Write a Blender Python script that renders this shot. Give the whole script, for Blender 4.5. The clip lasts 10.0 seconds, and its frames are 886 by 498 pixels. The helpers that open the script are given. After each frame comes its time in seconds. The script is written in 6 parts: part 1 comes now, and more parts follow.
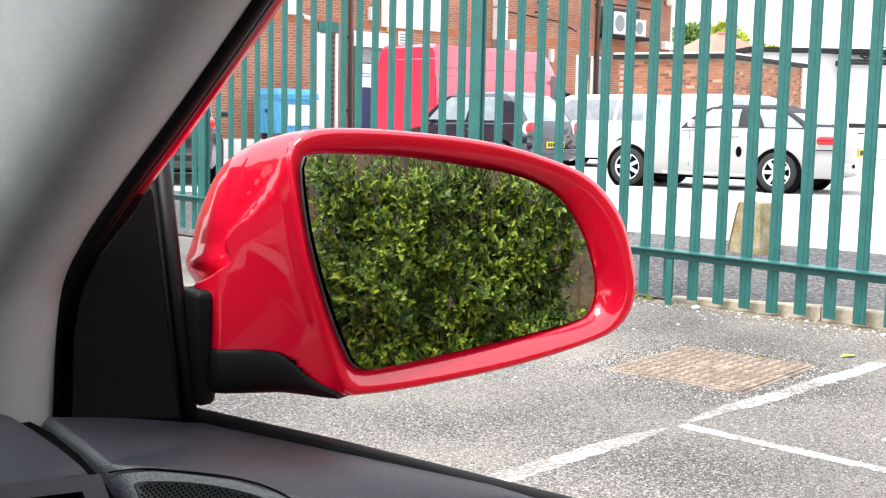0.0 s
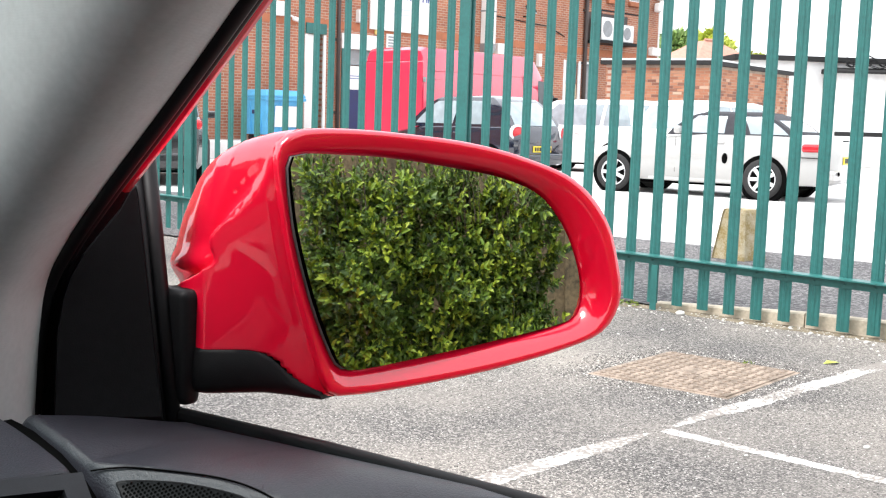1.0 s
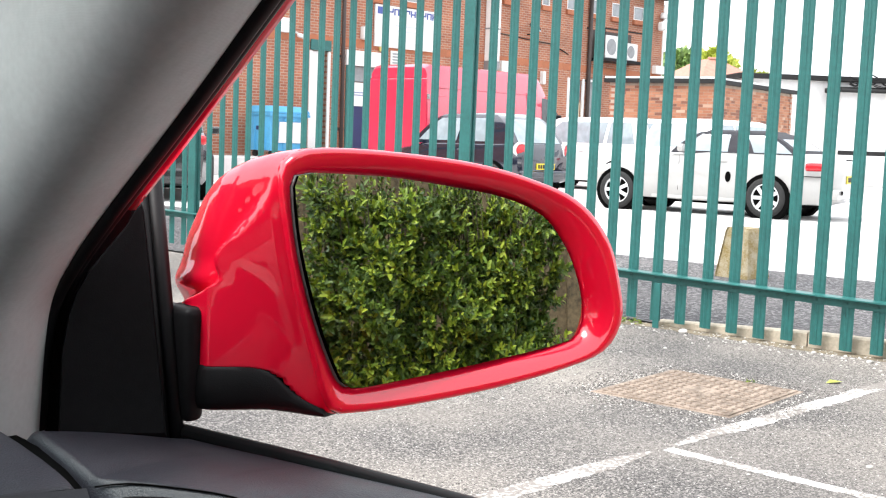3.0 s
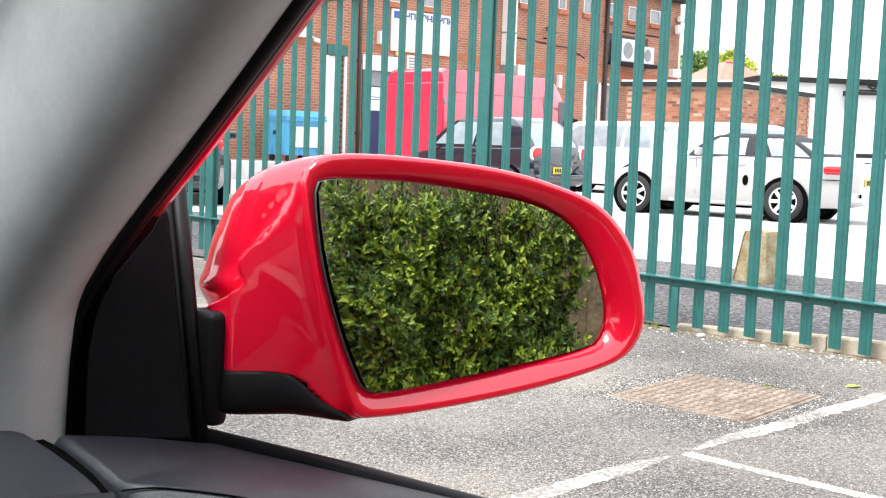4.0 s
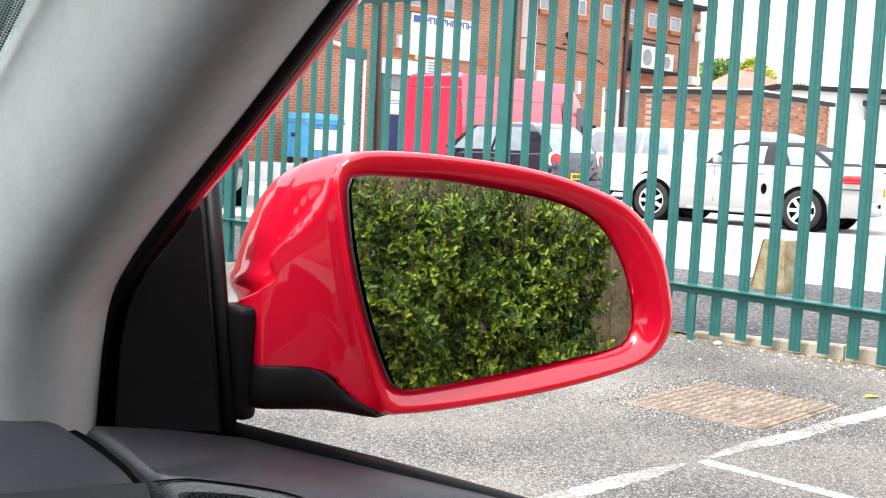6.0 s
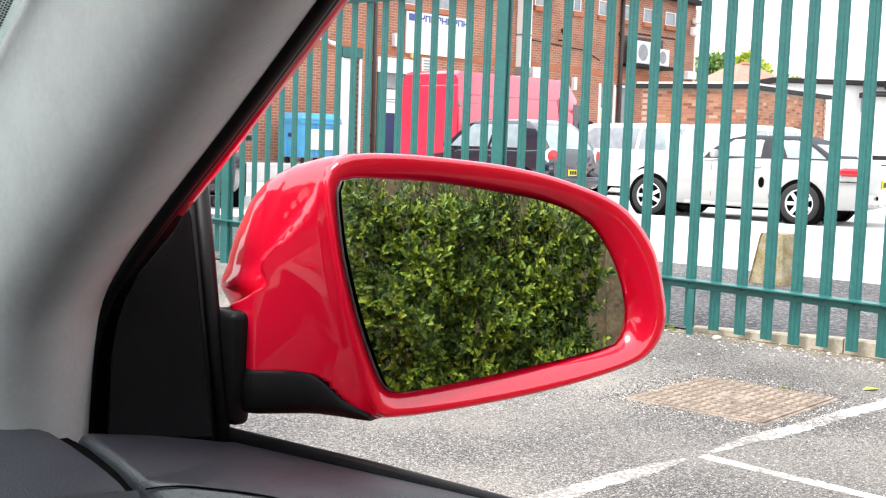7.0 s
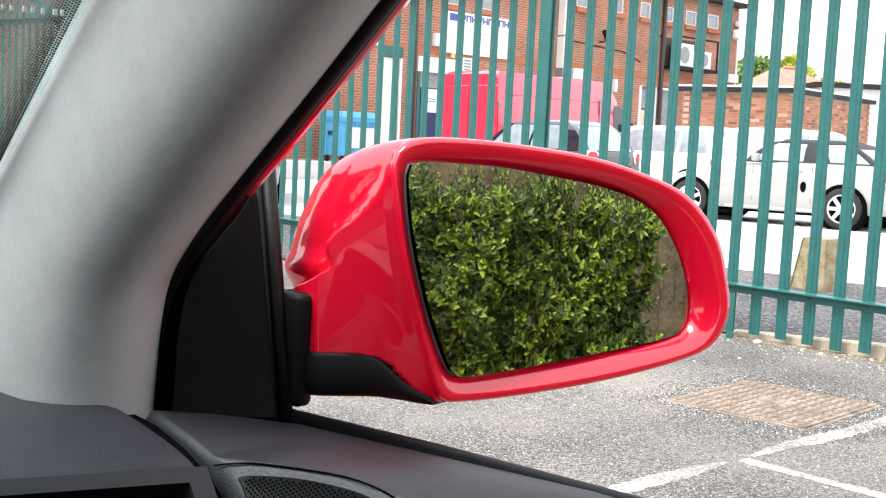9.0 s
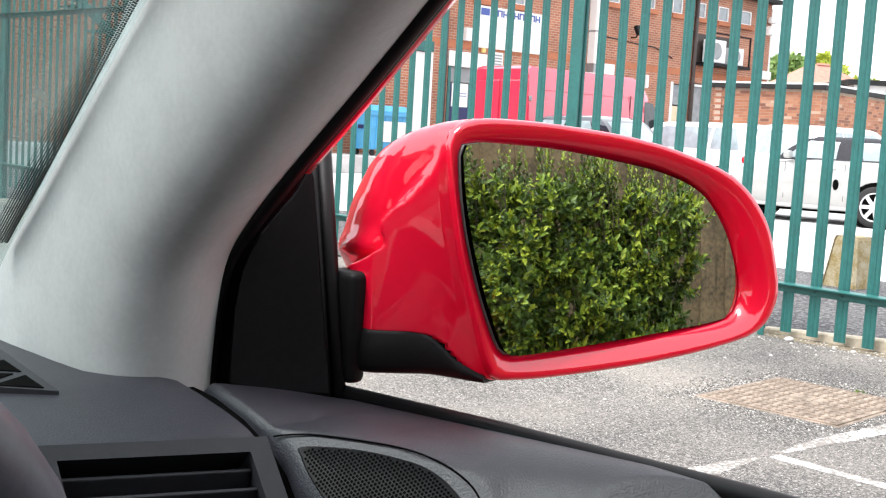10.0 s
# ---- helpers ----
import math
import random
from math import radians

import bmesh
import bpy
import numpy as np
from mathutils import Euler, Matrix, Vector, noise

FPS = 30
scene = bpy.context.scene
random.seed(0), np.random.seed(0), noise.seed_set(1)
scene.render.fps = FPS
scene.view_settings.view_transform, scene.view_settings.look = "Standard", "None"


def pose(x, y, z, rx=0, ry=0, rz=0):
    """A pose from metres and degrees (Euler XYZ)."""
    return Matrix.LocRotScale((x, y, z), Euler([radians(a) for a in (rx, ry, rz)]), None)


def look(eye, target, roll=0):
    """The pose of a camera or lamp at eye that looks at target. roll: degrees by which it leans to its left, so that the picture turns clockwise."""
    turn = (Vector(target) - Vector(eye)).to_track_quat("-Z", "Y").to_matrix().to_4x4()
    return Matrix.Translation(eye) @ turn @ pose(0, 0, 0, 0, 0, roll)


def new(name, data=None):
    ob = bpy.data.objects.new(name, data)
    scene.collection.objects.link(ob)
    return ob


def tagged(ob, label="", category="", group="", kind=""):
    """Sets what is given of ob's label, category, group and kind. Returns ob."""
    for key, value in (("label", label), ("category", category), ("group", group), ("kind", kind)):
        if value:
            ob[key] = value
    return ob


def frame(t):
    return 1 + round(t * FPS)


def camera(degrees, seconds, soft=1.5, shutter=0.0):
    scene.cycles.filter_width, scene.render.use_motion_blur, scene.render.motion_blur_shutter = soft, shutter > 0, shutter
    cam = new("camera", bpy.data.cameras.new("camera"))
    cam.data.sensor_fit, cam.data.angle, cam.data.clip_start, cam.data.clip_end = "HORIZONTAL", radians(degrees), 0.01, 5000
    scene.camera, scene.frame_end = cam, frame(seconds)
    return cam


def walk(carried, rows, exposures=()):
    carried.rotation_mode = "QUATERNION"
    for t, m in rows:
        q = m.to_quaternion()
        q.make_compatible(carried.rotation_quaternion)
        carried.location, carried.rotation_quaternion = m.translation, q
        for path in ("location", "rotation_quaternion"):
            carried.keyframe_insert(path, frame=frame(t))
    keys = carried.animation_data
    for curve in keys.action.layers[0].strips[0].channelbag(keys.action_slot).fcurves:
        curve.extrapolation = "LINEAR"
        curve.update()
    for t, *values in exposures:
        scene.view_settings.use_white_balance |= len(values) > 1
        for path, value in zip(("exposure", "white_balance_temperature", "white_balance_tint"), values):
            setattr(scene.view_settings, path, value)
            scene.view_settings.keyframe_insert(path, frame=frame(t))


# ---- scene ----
cam = camera(41.2, 10.0, soft=1.25)

PATH = [
    (0, (-0.001, 0.004, 1.02), (0.0, 1.992, 0.8), 1.0),
    (0.5, (-0.001, 0.004, 1.018), (0.003, 1.992, 0.8), 1.1),
    (1, (-0.001, 0.004, 1.019), (0.024, 1.993, 0.805), 1.7),
    (1.5, (-0.001, 0.002, 1.019), (0.024, 1.991, 0.812), 1.5),
    (2, (0.0, 0.003, 1.02), (0.025, 1.993, 0.819), 1.7),
    (2.5, (-0.001, -0.001, 1.019), (0.019, 1.989, 0.825), 1.7),
    (3, (-0.001, -0.001, 1.021), (0.018, 1.99, 0.835), 2.0),
    (3.2, (-0.001, 0.0, 1.023), (-0.005, 1.992, 0.84), 1.3),
    (4.5, (-0.009, -0.007, 1.02), (-0.027, 1.985, 0.84), 2.3),
    (5, (-0.013, -0.009, 1.018), (-0.049, 1.982, 0.84), 2.4),
    (5.5, (-0.015, -0.008, 1.017), (-0.055, 1.984, 0.844), 2.8),
    (7, (-0.009, -0.004, 1.02), (-0.043, 1.988, 0.843), 1.8),
    (7.5, (-0.011, -0.005, 1.019), (-0.055, 1.987, 0.84), 1.7),
    (8, (-0.016, -0.006, 1.016), (-0.072, 1.985, 0.83), 2.2),
    (8.5, (-0.024, -0.006, 1.011), (-0.096, 1.983, 0.812), 2.7),
    (9, (-0.026, -0.004, 1.01), (-0.122, 1.986, 0.831), 2.6),
    (9.5, (-0.025, -0.003, 1.01), (-0.128, 1.986, 0.83), 2.3),
    (10, (-0.04, -0.015, 1.001), (-0.183, 1.971, 0.811), 3.1),
]
walk(cam, [(t, look(eye, target, roll)) for t, eye, target, roll in PATH])

# ---------- world and sun: a bright overcast sky ----------
world = bpy.data.worlds.new("overcast_sky")
scene.world = world
world.use_nodes = True
wn_ = world.node_tree
wn_.nodes.clear()
sky = wn_.nodes.new("ShaderNodeTexSky")
sky.sky_type, sky.sun_disc = "NISHITA", False
sky.sun_elevation, sky.sun_rotation = radians(59.6), radians(-113)
sky.air_density, sky.dust_density = 1.0, 4.0
soft_sky = wn_.nodes.new("ShaderNodeHueSaturation")
soft_sky.inputs["Saturation"].default_value = 0.22
back = wn_.nodes.new("ShaderNodeBackground")
back.inputs["Strength"].default_value = 0.15
wout = wn_.nodes.new("ShaderNodeOutputWorld")
wn_.links.new(sky.outputs[0], soft_sky.inputs["Color"])
cloud = wn_.nodes.new("ShaderNodeMix")
cloud.data_type = "RGBA"
cloud.inputs["Factor"].default_value = 0.6
cloud.inputs["B"].default_value = (6.2, 6.38, 6.7, 1)
wn_.links.new(soft_sky.outputs[0], cloud.inputs["A"])
wn_.links.new(cloud.outputs["Result"], back.inputs["Color"])
wn_.links.new(back.outputs[0], wout.inputs["Surface"])
sun = new("sun", bpy.data.lights.new("sun", "SUN"))
sun.data.energy, sun.data.angle, sun.data.color = 1.05, radians(25), (1.0, 0.985, 0.965)
sun.matrix_world = look((-7, -3, 13), (0, 0, 0))
scene.view_settings.exposure = 1.55


# ---------- material helpers ----------
def mat(name, base, rough=0.6, metal=0.0, var=0.15, scale=8.0, bump=0.0, bump_scale=60.0, coat=0.0, base2=None, spec=0.5, mix=(0.4, 0.6), relief=0.01):
    """A principled surface whose colour wanders between two tones at two scales, with fine relief."""
    m = bpy.data.materials.new(name)
    m.use_nodes = True
    nt = m.node_tree
    n, l = nt.nodes, nt.links
    p = n["Principled BSDF"]
    p.inputs["Roughness"].default_value, p.inputs["Metallic"].default_value = rough, metal
    p.inputs["Coat Weight"].default_value = coat
    p.inputs["Coat Roughness"].default_value = 0.04
    p.inputs["Specular IOR Level"].default_value = spec
    tc = n.new("ShaderNodeTexCoord")
    big = n.new("ShaderNodeTexNoise")
    big.inputs["Scale"].default_value, big.inputs["Detail"].default_value = scale, 5
    l.new(tc.outputs["Object"], big.inputs["Vector"])
    fine = n.new("ShaderNodeTexNoise")
    fine.inputs["Scale"].default_value, fine.inputs["Detail"].default_value = scale * 9, 3
    l.new(tc.outputs["Object"], fine.inputs["Vector"])
    add = n.new("ShaderNodeMath")
    add.operation = "MULTIPLY_ADD"
    l.new(fine.outputs["Fac"], add.inputs[0])
    add.inputs[1].default_value = 0.4
    sub = n.new("ShaderNodeMath")
    sub.operation = "MULTIPLY"
    l.new(big.outputs["Fac"], sub.inputs[0])
    sub.inputs[1].default_value = 0.6
    l.new(sub.outputs[0], add.inputs[2])
    ramp = n.new("ShaderNodeValToRGB")
    c2 = base2 or tuple(c * (1 - var) for c in base)
    e = ramp.color_ramp.elements
    e[0].position, e[1].position = mix
    e[0].color, e[1].color = (*c2, 1), (*base, 1)
    l.new(add.outputs[0], ramp.inputs[0])
    l.new(ramp.outputs[0], p.inputs["Base Color"])
    if bump:
        bt = n.new("ShaderNodeTexNoise")
        bt.inputs["Scale"].default_value, bt.inputs["Detail"].default_value = bump_scale, 4
        l.new(tc.outputs["Object"], bt.inputs["Vector"])
        b = n.new("ShaderNodeBump")
        b.inputs["Strength"].default_value, b.inputs["Distance"].default_value = bump, relief
        l.new(bt.outputs["Fac"], b.inputs["Height"])
        l.new(b.outputs[0], p.inputs["Normal"])
    return m


def brick_mat(name, c1, c2, mortar, rot):
    """Stretcher bond in true size on a wall that runs along the object's x."""
    m = mat(name, c1, 0.85)
    n, l = m.node_tree.nodes, m.node_tree.links
    p = n["Principled BSDF"]
    tc = n.new("ShaderNodeTexCoord")
    mp = n.new("ShaderNodeMapping")
    mp.inputs["Rotation"].default_value = (radians(90), 0, radians(rot))
    l.new(tc.outputs["Object"], mp.inputs["Vector"])
    bt = n.new("ShaderNodeTexBrick")
    bt.inputs["Scale"].default_value = 1.0
    bt.inputs["Brick Width"].default_value, bt.inputs["Row Height"].default_value = 0.225, 0.075
    bt.inputs["Mortar Size"].default_value, bt.inputs["Bias"].default_value = 0.009, 0.0
    bt.inputs["Color1"].default_value, bt.inputs["Color2"].default_value = (*c1, 1), (*c2, 1)
    bt.inputs["Mortar"].default_value = (*mortar, 1)
    l.new(mp.outputs[0], bt.inputs["Vector"])
    big = n.new("ShaderNodeTexNoise")
    big.inputs["Scale"].default_value, big.inputs["Detail"].default_value = 0.8, 6
    l.new(tc.outputs["Object"], big.inputs["Vector"])
    mr = n.new("ShaderNodeMapRange")
    mr.inputs["From Min"].default_value, mr.inputs["From Max"].default_value = 0.3, 0.7
    mr.inputs["To Min"].default_value, mr.inputs["To Max"].default_value = 0.75, 1.2
    l.new(big.outputs["Fac"], mr.inputs["Value"])
    mx = n.new("ShaderNodeMix")
    mx.data_type, mx.blend_type = "RGBA", "MULTIPLY"
    mx.inputs["Factor"].default_value = 1.0
    l.new(bt.outputs["Color"], mx.inputs["A"])
    l.new(mr.outputs[0], mx.inputs["B"])
    l.new(mx.outputs["Result"], p.inputs["Base Color"])
    b = n.new("ShaderNodeBump")
    b.inputs["Strength"].default_value, b.inputs["Distance"].default_value = 0.6, 0.008
    b.invert = True
    l.new(bt.outputs["Fac"], b.inputs["Height"])
    l.new(b.outputs[0], p.inputs["Normal"])
    return m


def stone_mat(name, dark, mid, light, cell, patch, bump=0.5):
    """Rolled tarmac: pale and dark chippings in a dark binder, with worn, dusty patches."""
    m = mat(name, mid, 0.9)
    n, l = m.node_tree.nodes, m.node_tree.links
    p = n["Principled BSDF"]
    tc = n.new("ShaderNodeTexCoord")
    v = n.new("ShaderNodeTexVoronoi")
    v.inputs["Scale"].default_value = cell
    l.new(tc.outputs["Object"], v.inputs["Vector"])
    sep = n.new("ShaderNodeSeparateColor")
    l.new(v.outputs["Color"], sep.inputs[0])
    ramp = n.new("ShaderNodeValToRGB")
    e = ramp.color_ramp.elements
    e[0].position, e[1].position = 0.1, 0.95
    e[0].color, e[1].color = (*dark, 1), (*light, 1)
    k = e.new(0.6)
    k.color = (*mid, 1)
    l.new(sep.outputs[0], ramp.inputs[0])
    big = n.new("ShaderNodeTexNoise")
    big.inputs["Scale"].default_value, big.inputs["Detail"].default_value = 1.1, 6
    l.new(tc.outputs["Object"], big.inputs["Vector"])
    br = n.new("ShaderNodeMapRange")
    br.inputs["From Min"].default_value, br.inputs["From Max"].default_value = 0.38, 0.66
    br.inputs["To Min"].default_value, br.inputs["To Max"].default_value = 0.0, 0.6
    l.new(big.outputs["Fac"], br.inputs["Value"])
    mx = n.new("ShaderNodeMix")
    mx.data_type = "RGBA"
    l.new(br.outputs[0], mx.inputs["Factor"])
    l.new(ramp.outputs[0], mx.inputs["A"])
    mx.inputs["B"].default_value = (*patch, 1)
    wide = n.new("ShaderNodeTexNoise")
    wide.inputs["Scale"].default_value, wide.inputs["Detail"].default_value = 0.55, 3
    l.new(tc.outputs["Object"], wide.inputs["Vector"])
    tone = n.new("ShaderNodeValToRGB")
    te = tone.color_ramp.elements
    te[0].position, te[1].position = 0.36, 0.62
    te[0].color, te[1].color = (0.60, 0.60, 0.61, 1), (1.12, 1.09, 1.05, 1)
    l.new(wide.outputs["Fac"], tone.inputs[0])
    mul = n.new("ShaderNodeMix")
    mul.data_type, mul.blend_type = "RGBA", "MULTIPLY"
    mul.inputs["Factor"].default_value = 1.0
    l.new(mx.outputs["Result"], mul.inputs["A"])
    l.new(tone.outputs[0], mul.inputs["B"])
    l.new(mul.outputs["Result"], p.inputs["Base Color"])
    b = n.new("ShaderNodeBump")
    b.inputs["Strength"].default_value, b.inputs["Distance"].default_value = bump, 0.006
    l.new(v.outputs["Distance"], b.inputs["Height"])
    l.new(b.outputs[0], p.inputs["Normal"])
    return m


def worn_paint_mat(name, paint, under):
    m = mat(name, paint, 0.8)
    n, l = m.node_tree.nodes, m.node_tree.links
    p = n["Principled BSDF"]
    tc = n.new("ShaderNodeTexCoord")
    a = n.new("ShaderNodeTexNoise")
    a.inputs["Scale"].default_value, a.inputs["Detail"].default_value = 60, 6
    b = n.new("ShaderNodeTexNoise")
    b.inputs["Scale"].default_value, b.inputs["Detail"].default_value = 2.6, 4
    for k in (a, b):
        l.new(tc.outputs["Object"], k.inputs["Vector"])
    s = n.new("ShaderNodeMath")
    s.operation = "ADD"
    l.new(a.outputs["Fac"], s.inputs[0])
    l.new(b.outputs["Fac"], s.inputs[1])
    ramp = n.new("ShaderNodeValToRGB")
    e = ramp.color_ramp.elements
    e[0].position, e[1].position = 0.468, 0.56
    e[0].color, e[1].color = (*under, 1), (*paint, 1)
    half = n.new("ShaderNodeMath")
    half.operation = "MULTIPLY"
    half.inputs[1].default_value = 0.5
    l.new(s.outputs[0], half.inputs[0])
    l.new(half.outputs[0], ramp.inputs[0])
    l.new(ramp.outputs[0], p.inputs["Base Color"])
    return m


def leaf_mat(name, base, base2, rough=0.35):
    m = mat(name, base, rough)
    n, l = m.node_tree.nodes, m.node_tree.links
    p = n["Principled BSDF"]
    g = n.new("ShaderNodeNewGeometry")
    ramp = n.new("ShaderNodeValToRGB")
    e = ramp.color_ramp.elements
    e[0].color, e[1].color = (*base2, 1), (*base, 1)
    l.new(g.outputs["Random Per Island"], ramp.inputs[0])
    l.new(ramp.outputs[0], p.inputs["Base Color"])
    return m


def glass_mat(name, tint, dust_low=0.02, dust_high=0.16):
    """Thin glass: clear, with mirror gloss and a little haze of dust."""
    m = bpy.data.materials.new(name)
    m.use_nodes = True
    n, l = m.node_tree.nodes, m.node_tree.links
    n.remove(n["Principled BSDF"])
    out = n["Material Output"]
    clear, gloss, dust = n.new("ShaderNodeBsdfTransparent"), n.new("ShaderNodeBsdfGlossy"), n.new("ShaderNodeBsdfDiffuse")
    clear.inputs[0].default_value = (*tint, 1)
    gloss.inputs["Roughness"].default_value = 0.02
    dust.inputs[0].default_value = (0.6, 0.62, 0.62, 1)
    tc = n.new("ShaderNodeTexCoord")
    nz = n.new("ShaderNodeTexNoise")
    nz.inputs["Scale"].default_value, nz.inputs["Detail"].default_value = 14, 5
    l.new(tc.outputs["Object"], nz.inputs["Vector"])
    mr = n.new("ShaderNodeMapRange")
    mr.inputs["From Min"].default_value, mr.inputs["From Max"].default_value = 0.4, 0.75
    mr.inputs["To Min"].default_value, mr.inputs["To Max"].default_value = dust_low, dust_high
    l.new(nz.outputs["Fac"], mr.inputs["Value"])
    a, b = n.new("ShaderNodeMixShader"), n.new("ShaderNodeMixShader")
    l.new(mr.outputs[0], a.inputs[0])
    l.new(clear.outputs[0], a.inputs[1])
    l.new(dust.outputs[0], a.inputs[2])
    b.inputs[0].default_value = 0.035
    l.new(a.outputs[0], b.inputs[1])
    l.new(gloss.outputs[0], b.inputs[2])
    l.new(b.outputs[0], out.inputs["Surface"])
    return m


RED = mat("red_car_paint", (0.82, 0.003, 0.034), 0.5, 0.0, 0.04, 3, coat=0.9, spec=0.1)
RED.node_tree.nodes["Principled BSDF"].inputs["Coat Roughness"].default_value = 0.03
RED.node_tree.nodes["Principled BSDF"].inputs["Coat IOR"].default_value = 1.8
RED_VAN = mat("red_van_paint", (0.58, 0.018, 0.065), 0.35, 0.0, 0.12, 1.5, coat=1.0)
RED_VAN.node_tree.nodes["Principled BSDF"].inputs["Coat IOR"].default_value = 1.9
MIRROR = mat("mirror_silver", (0.72, 0.74, 0.72), 0.0, 1.0, 0.06, 30)
MIRROR.node_tree.nodes["Principled BSDF"].inputs["Roughness"].default_value = 0.012
BLACK_PLASTIC = mat("grained_black_plastic", (0.010, 0.010, 0.0112), 0.5, 0, 0.25, 20, 0.3, 1200, spec=0.15, relief=0.0004)
GLASS_EDGE = mat("ground_glass_edge", (0.30, 0.31, 0.31), 0.35, 0, 0.2, 30)
BLACK_RUBBER = mat("black_rubber", (0.008, 0.008, 0.009), 0.5, 0, 0.3, 20, spec=0.25)
# near-black; also stands in for the shade inside gaps, arches and openings
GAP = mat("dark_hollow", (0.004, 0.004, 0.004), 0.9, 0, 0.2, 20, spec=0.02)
DASH = mat("soft_black_dashboard", (0.027, 0.028, 0.037), 0.46, 0, 0.3, 14, 0.6, 900, base2=(0.020, 0.021, 0.028), spec=0.5, relief=0.0006)
DOOR_PAD = mat("charcoal_door_trim", (0.029, 0.0295, 0.039), 0.42, 0, 0.3, 14, 0.6, 900, base2=(0.021, 0.0215, 0.029), spec=0.55, relief=0.0006)
TRIM_GREY = mat("dark_grey_plastic_trim", (0.026, 0.027, 0.032), 0.5, 0, 0.2, 20, 0.3, 1200, spec=0.35, relief=0.0004)
CLOTH = mat("pale_grey_woven_trim", (0.52, 0.53, 0.525), 0.9, 0, 0.10, 30, 0.5, 1500, relief=0.0005)
nt_ = CLOTH.node_tree
next(k for k in nt_.nodes if k.type == "BUMP").inputs["Strength"].default_value = 0.05
weave = nt_.nodes.new("ShaderNodeTexWave")
weave.bands_direction = "Z"
weave.inputs["Scale"].default_value, weave.inputs["Distortion"].default_value = 260, 6.0
weave.inputs["Detail"].default_value, weave.inputs["Detail Scale"].default_value = 2, 0.6
nt_.links.new(next(k for k in nt_.nodes if k.type == "TEX_COORD").outputs["Object"], weave.inputs["Vector"])
nt_.links.new(weave.outputs["Fac"], next(k for k in nt_.nodes if k.type == "BUMP").inputs["Height"])
GREEN_STEEL = mat("green_powder_coated_steel", (0.021, 0.142, 0.130), 0.45, 0, 0.25, 5, 0.05, 60)
TARMAC = stone_mat("weathered_tarmac", (0.042, 0.040, 0.039), (0.165, 0.155, 0.145), (0.46, 0.43, 0.40), 185, (0.245, 0.226, 0.206))
YARD_TARMAC = stone_mat("dark_yard_tarmac", (0.03, 0.03, 0.033), (0.085, 0.082, 0.088), (0.3, 0.3, 0.3), 60, (0.10, 0.095, 0.1))
YARD = mat("pale_yard_concrete", (0.62, 0.61, 0.60), 0.9, 0, 0.2, 0.7, 0.2, 30)
KERB = mat("beige_concrete_kerb", (0.62, 0.54, 0.42), 0.9, 0, 0.3, 6, 0.3, 80)
LINE = worn_paint_mat("worn_white_line_paint", (0.74, 0.73, 0.70), (0.21, 0.187, 0.168))
IRON = mat("rusted_iron_cover", (0.36, 0.285, 0.225), 0.85, 0.1, 0.35, 12, 0.4, 90, base2=(0.15, 0.115, 0.088))
BOLLARD = mat("lichened_concrete", (0.40, 0.35, 0.25), 0.95, 0, 0.4, 11, 0.4, 60, base2=(0.24, 0.175, 0.06))
def single_brick_mat(name, c1, c2):
    """One brick's face: its tone drawn by lot, with sooty blotches."""
    m = mat(name, c1, 0.9, scale=30, bump=0.4, bump_scale=120, relief=0.004)
    n, l = m.node_tree.nodes, m.node_tree.links
    p = n["Principled BSDF"]
    info = n.new("ShaderNodeObjectInfo")
    geo = n.new("ShaderNodeNewGeometry")
    add = n.new("ShaderNodeMath")
    add.operation = "ADD"
    l.new(info.outputs["Random"], add.inputs[0])
    l.new(geo.outputs["Random Per Island"], add.inputs[1])
    fr = n.new("ShaderNodeMath")
    fr.operation = "FRACT"
    l.new(add.outputs[0], fr.inputs[0])
    ramp = n.new("ShaderNodeValToRGB")
    e = ramp.color_ramp.elements
    e[0].color, e[1].color = (*c2, 1), (*c1, 1)
    k = e.new(0.12)
    k.color = (c2[0] * 0.5, c2[1] * 0.55, c2[2] * 0.7, 1)
    k = e.new(0.24)
    k.color = (*c2, 1)
    k = e.new(0.92)
    k.color = (*c1, 1)
    e[len(e) - 1].color = (0.50, 0.36, 0.27, 1)
    l.new(fr.outputs[0], ramp.inputs[0])
    l.new(ramp.outputs[0], p.inputs["Base Color"])
    return m


LOOSE_BRICK = single_brick_mat("weathered_brick_face", (0.43, 0.205, 0.12), (0.34, 0.145, 0.085))
MORTAR = mat("lime_mortar", (0.40, 0.32, 0.25), 0.95, 0, 0.3, 4, 0.4, 80)
BRICK = brick_mat("red_brick", (0.42, 0.160, 0.085), (0.31, 0.105, 0.060), (0.42, 0.32, 0.25), 0)
SHED_BRICK = brick_mat("weathered_red_brick", (0.42, 0.17, 0.095), (0.27, 0.09, 0.055), (0.44, 0.35, 0.28), 0)
BAND = mat("terracotta_band", (0.44, 0.16, 0.08), 0.85, 0, 0.2, 2)
WHITE = mat("white_paint", (0.8, 0.8, 0.78), 0.55, 0, 0.08, 2)
RENDER_WHITE = mat("white_render", (0.82, 0.82, 0.81), 0.9, 0, 0.12, 0.6, 0.2, 40)
PALE_FRAME = mat("white_upvc", (0.8, 0.8, 0.8), 0.35, 0, 0.06, 3)
PANE = mat("window_pane", (0.30, 0.33, 0.35), 0.06, 0.0, 0.3, 0.7, spec=0.8)
VAN_PANE = mat("dark_van_window", (0.045, 0.05, 0.055), 0.06, 0.0, 0.3, 0.7, spec=0.7)
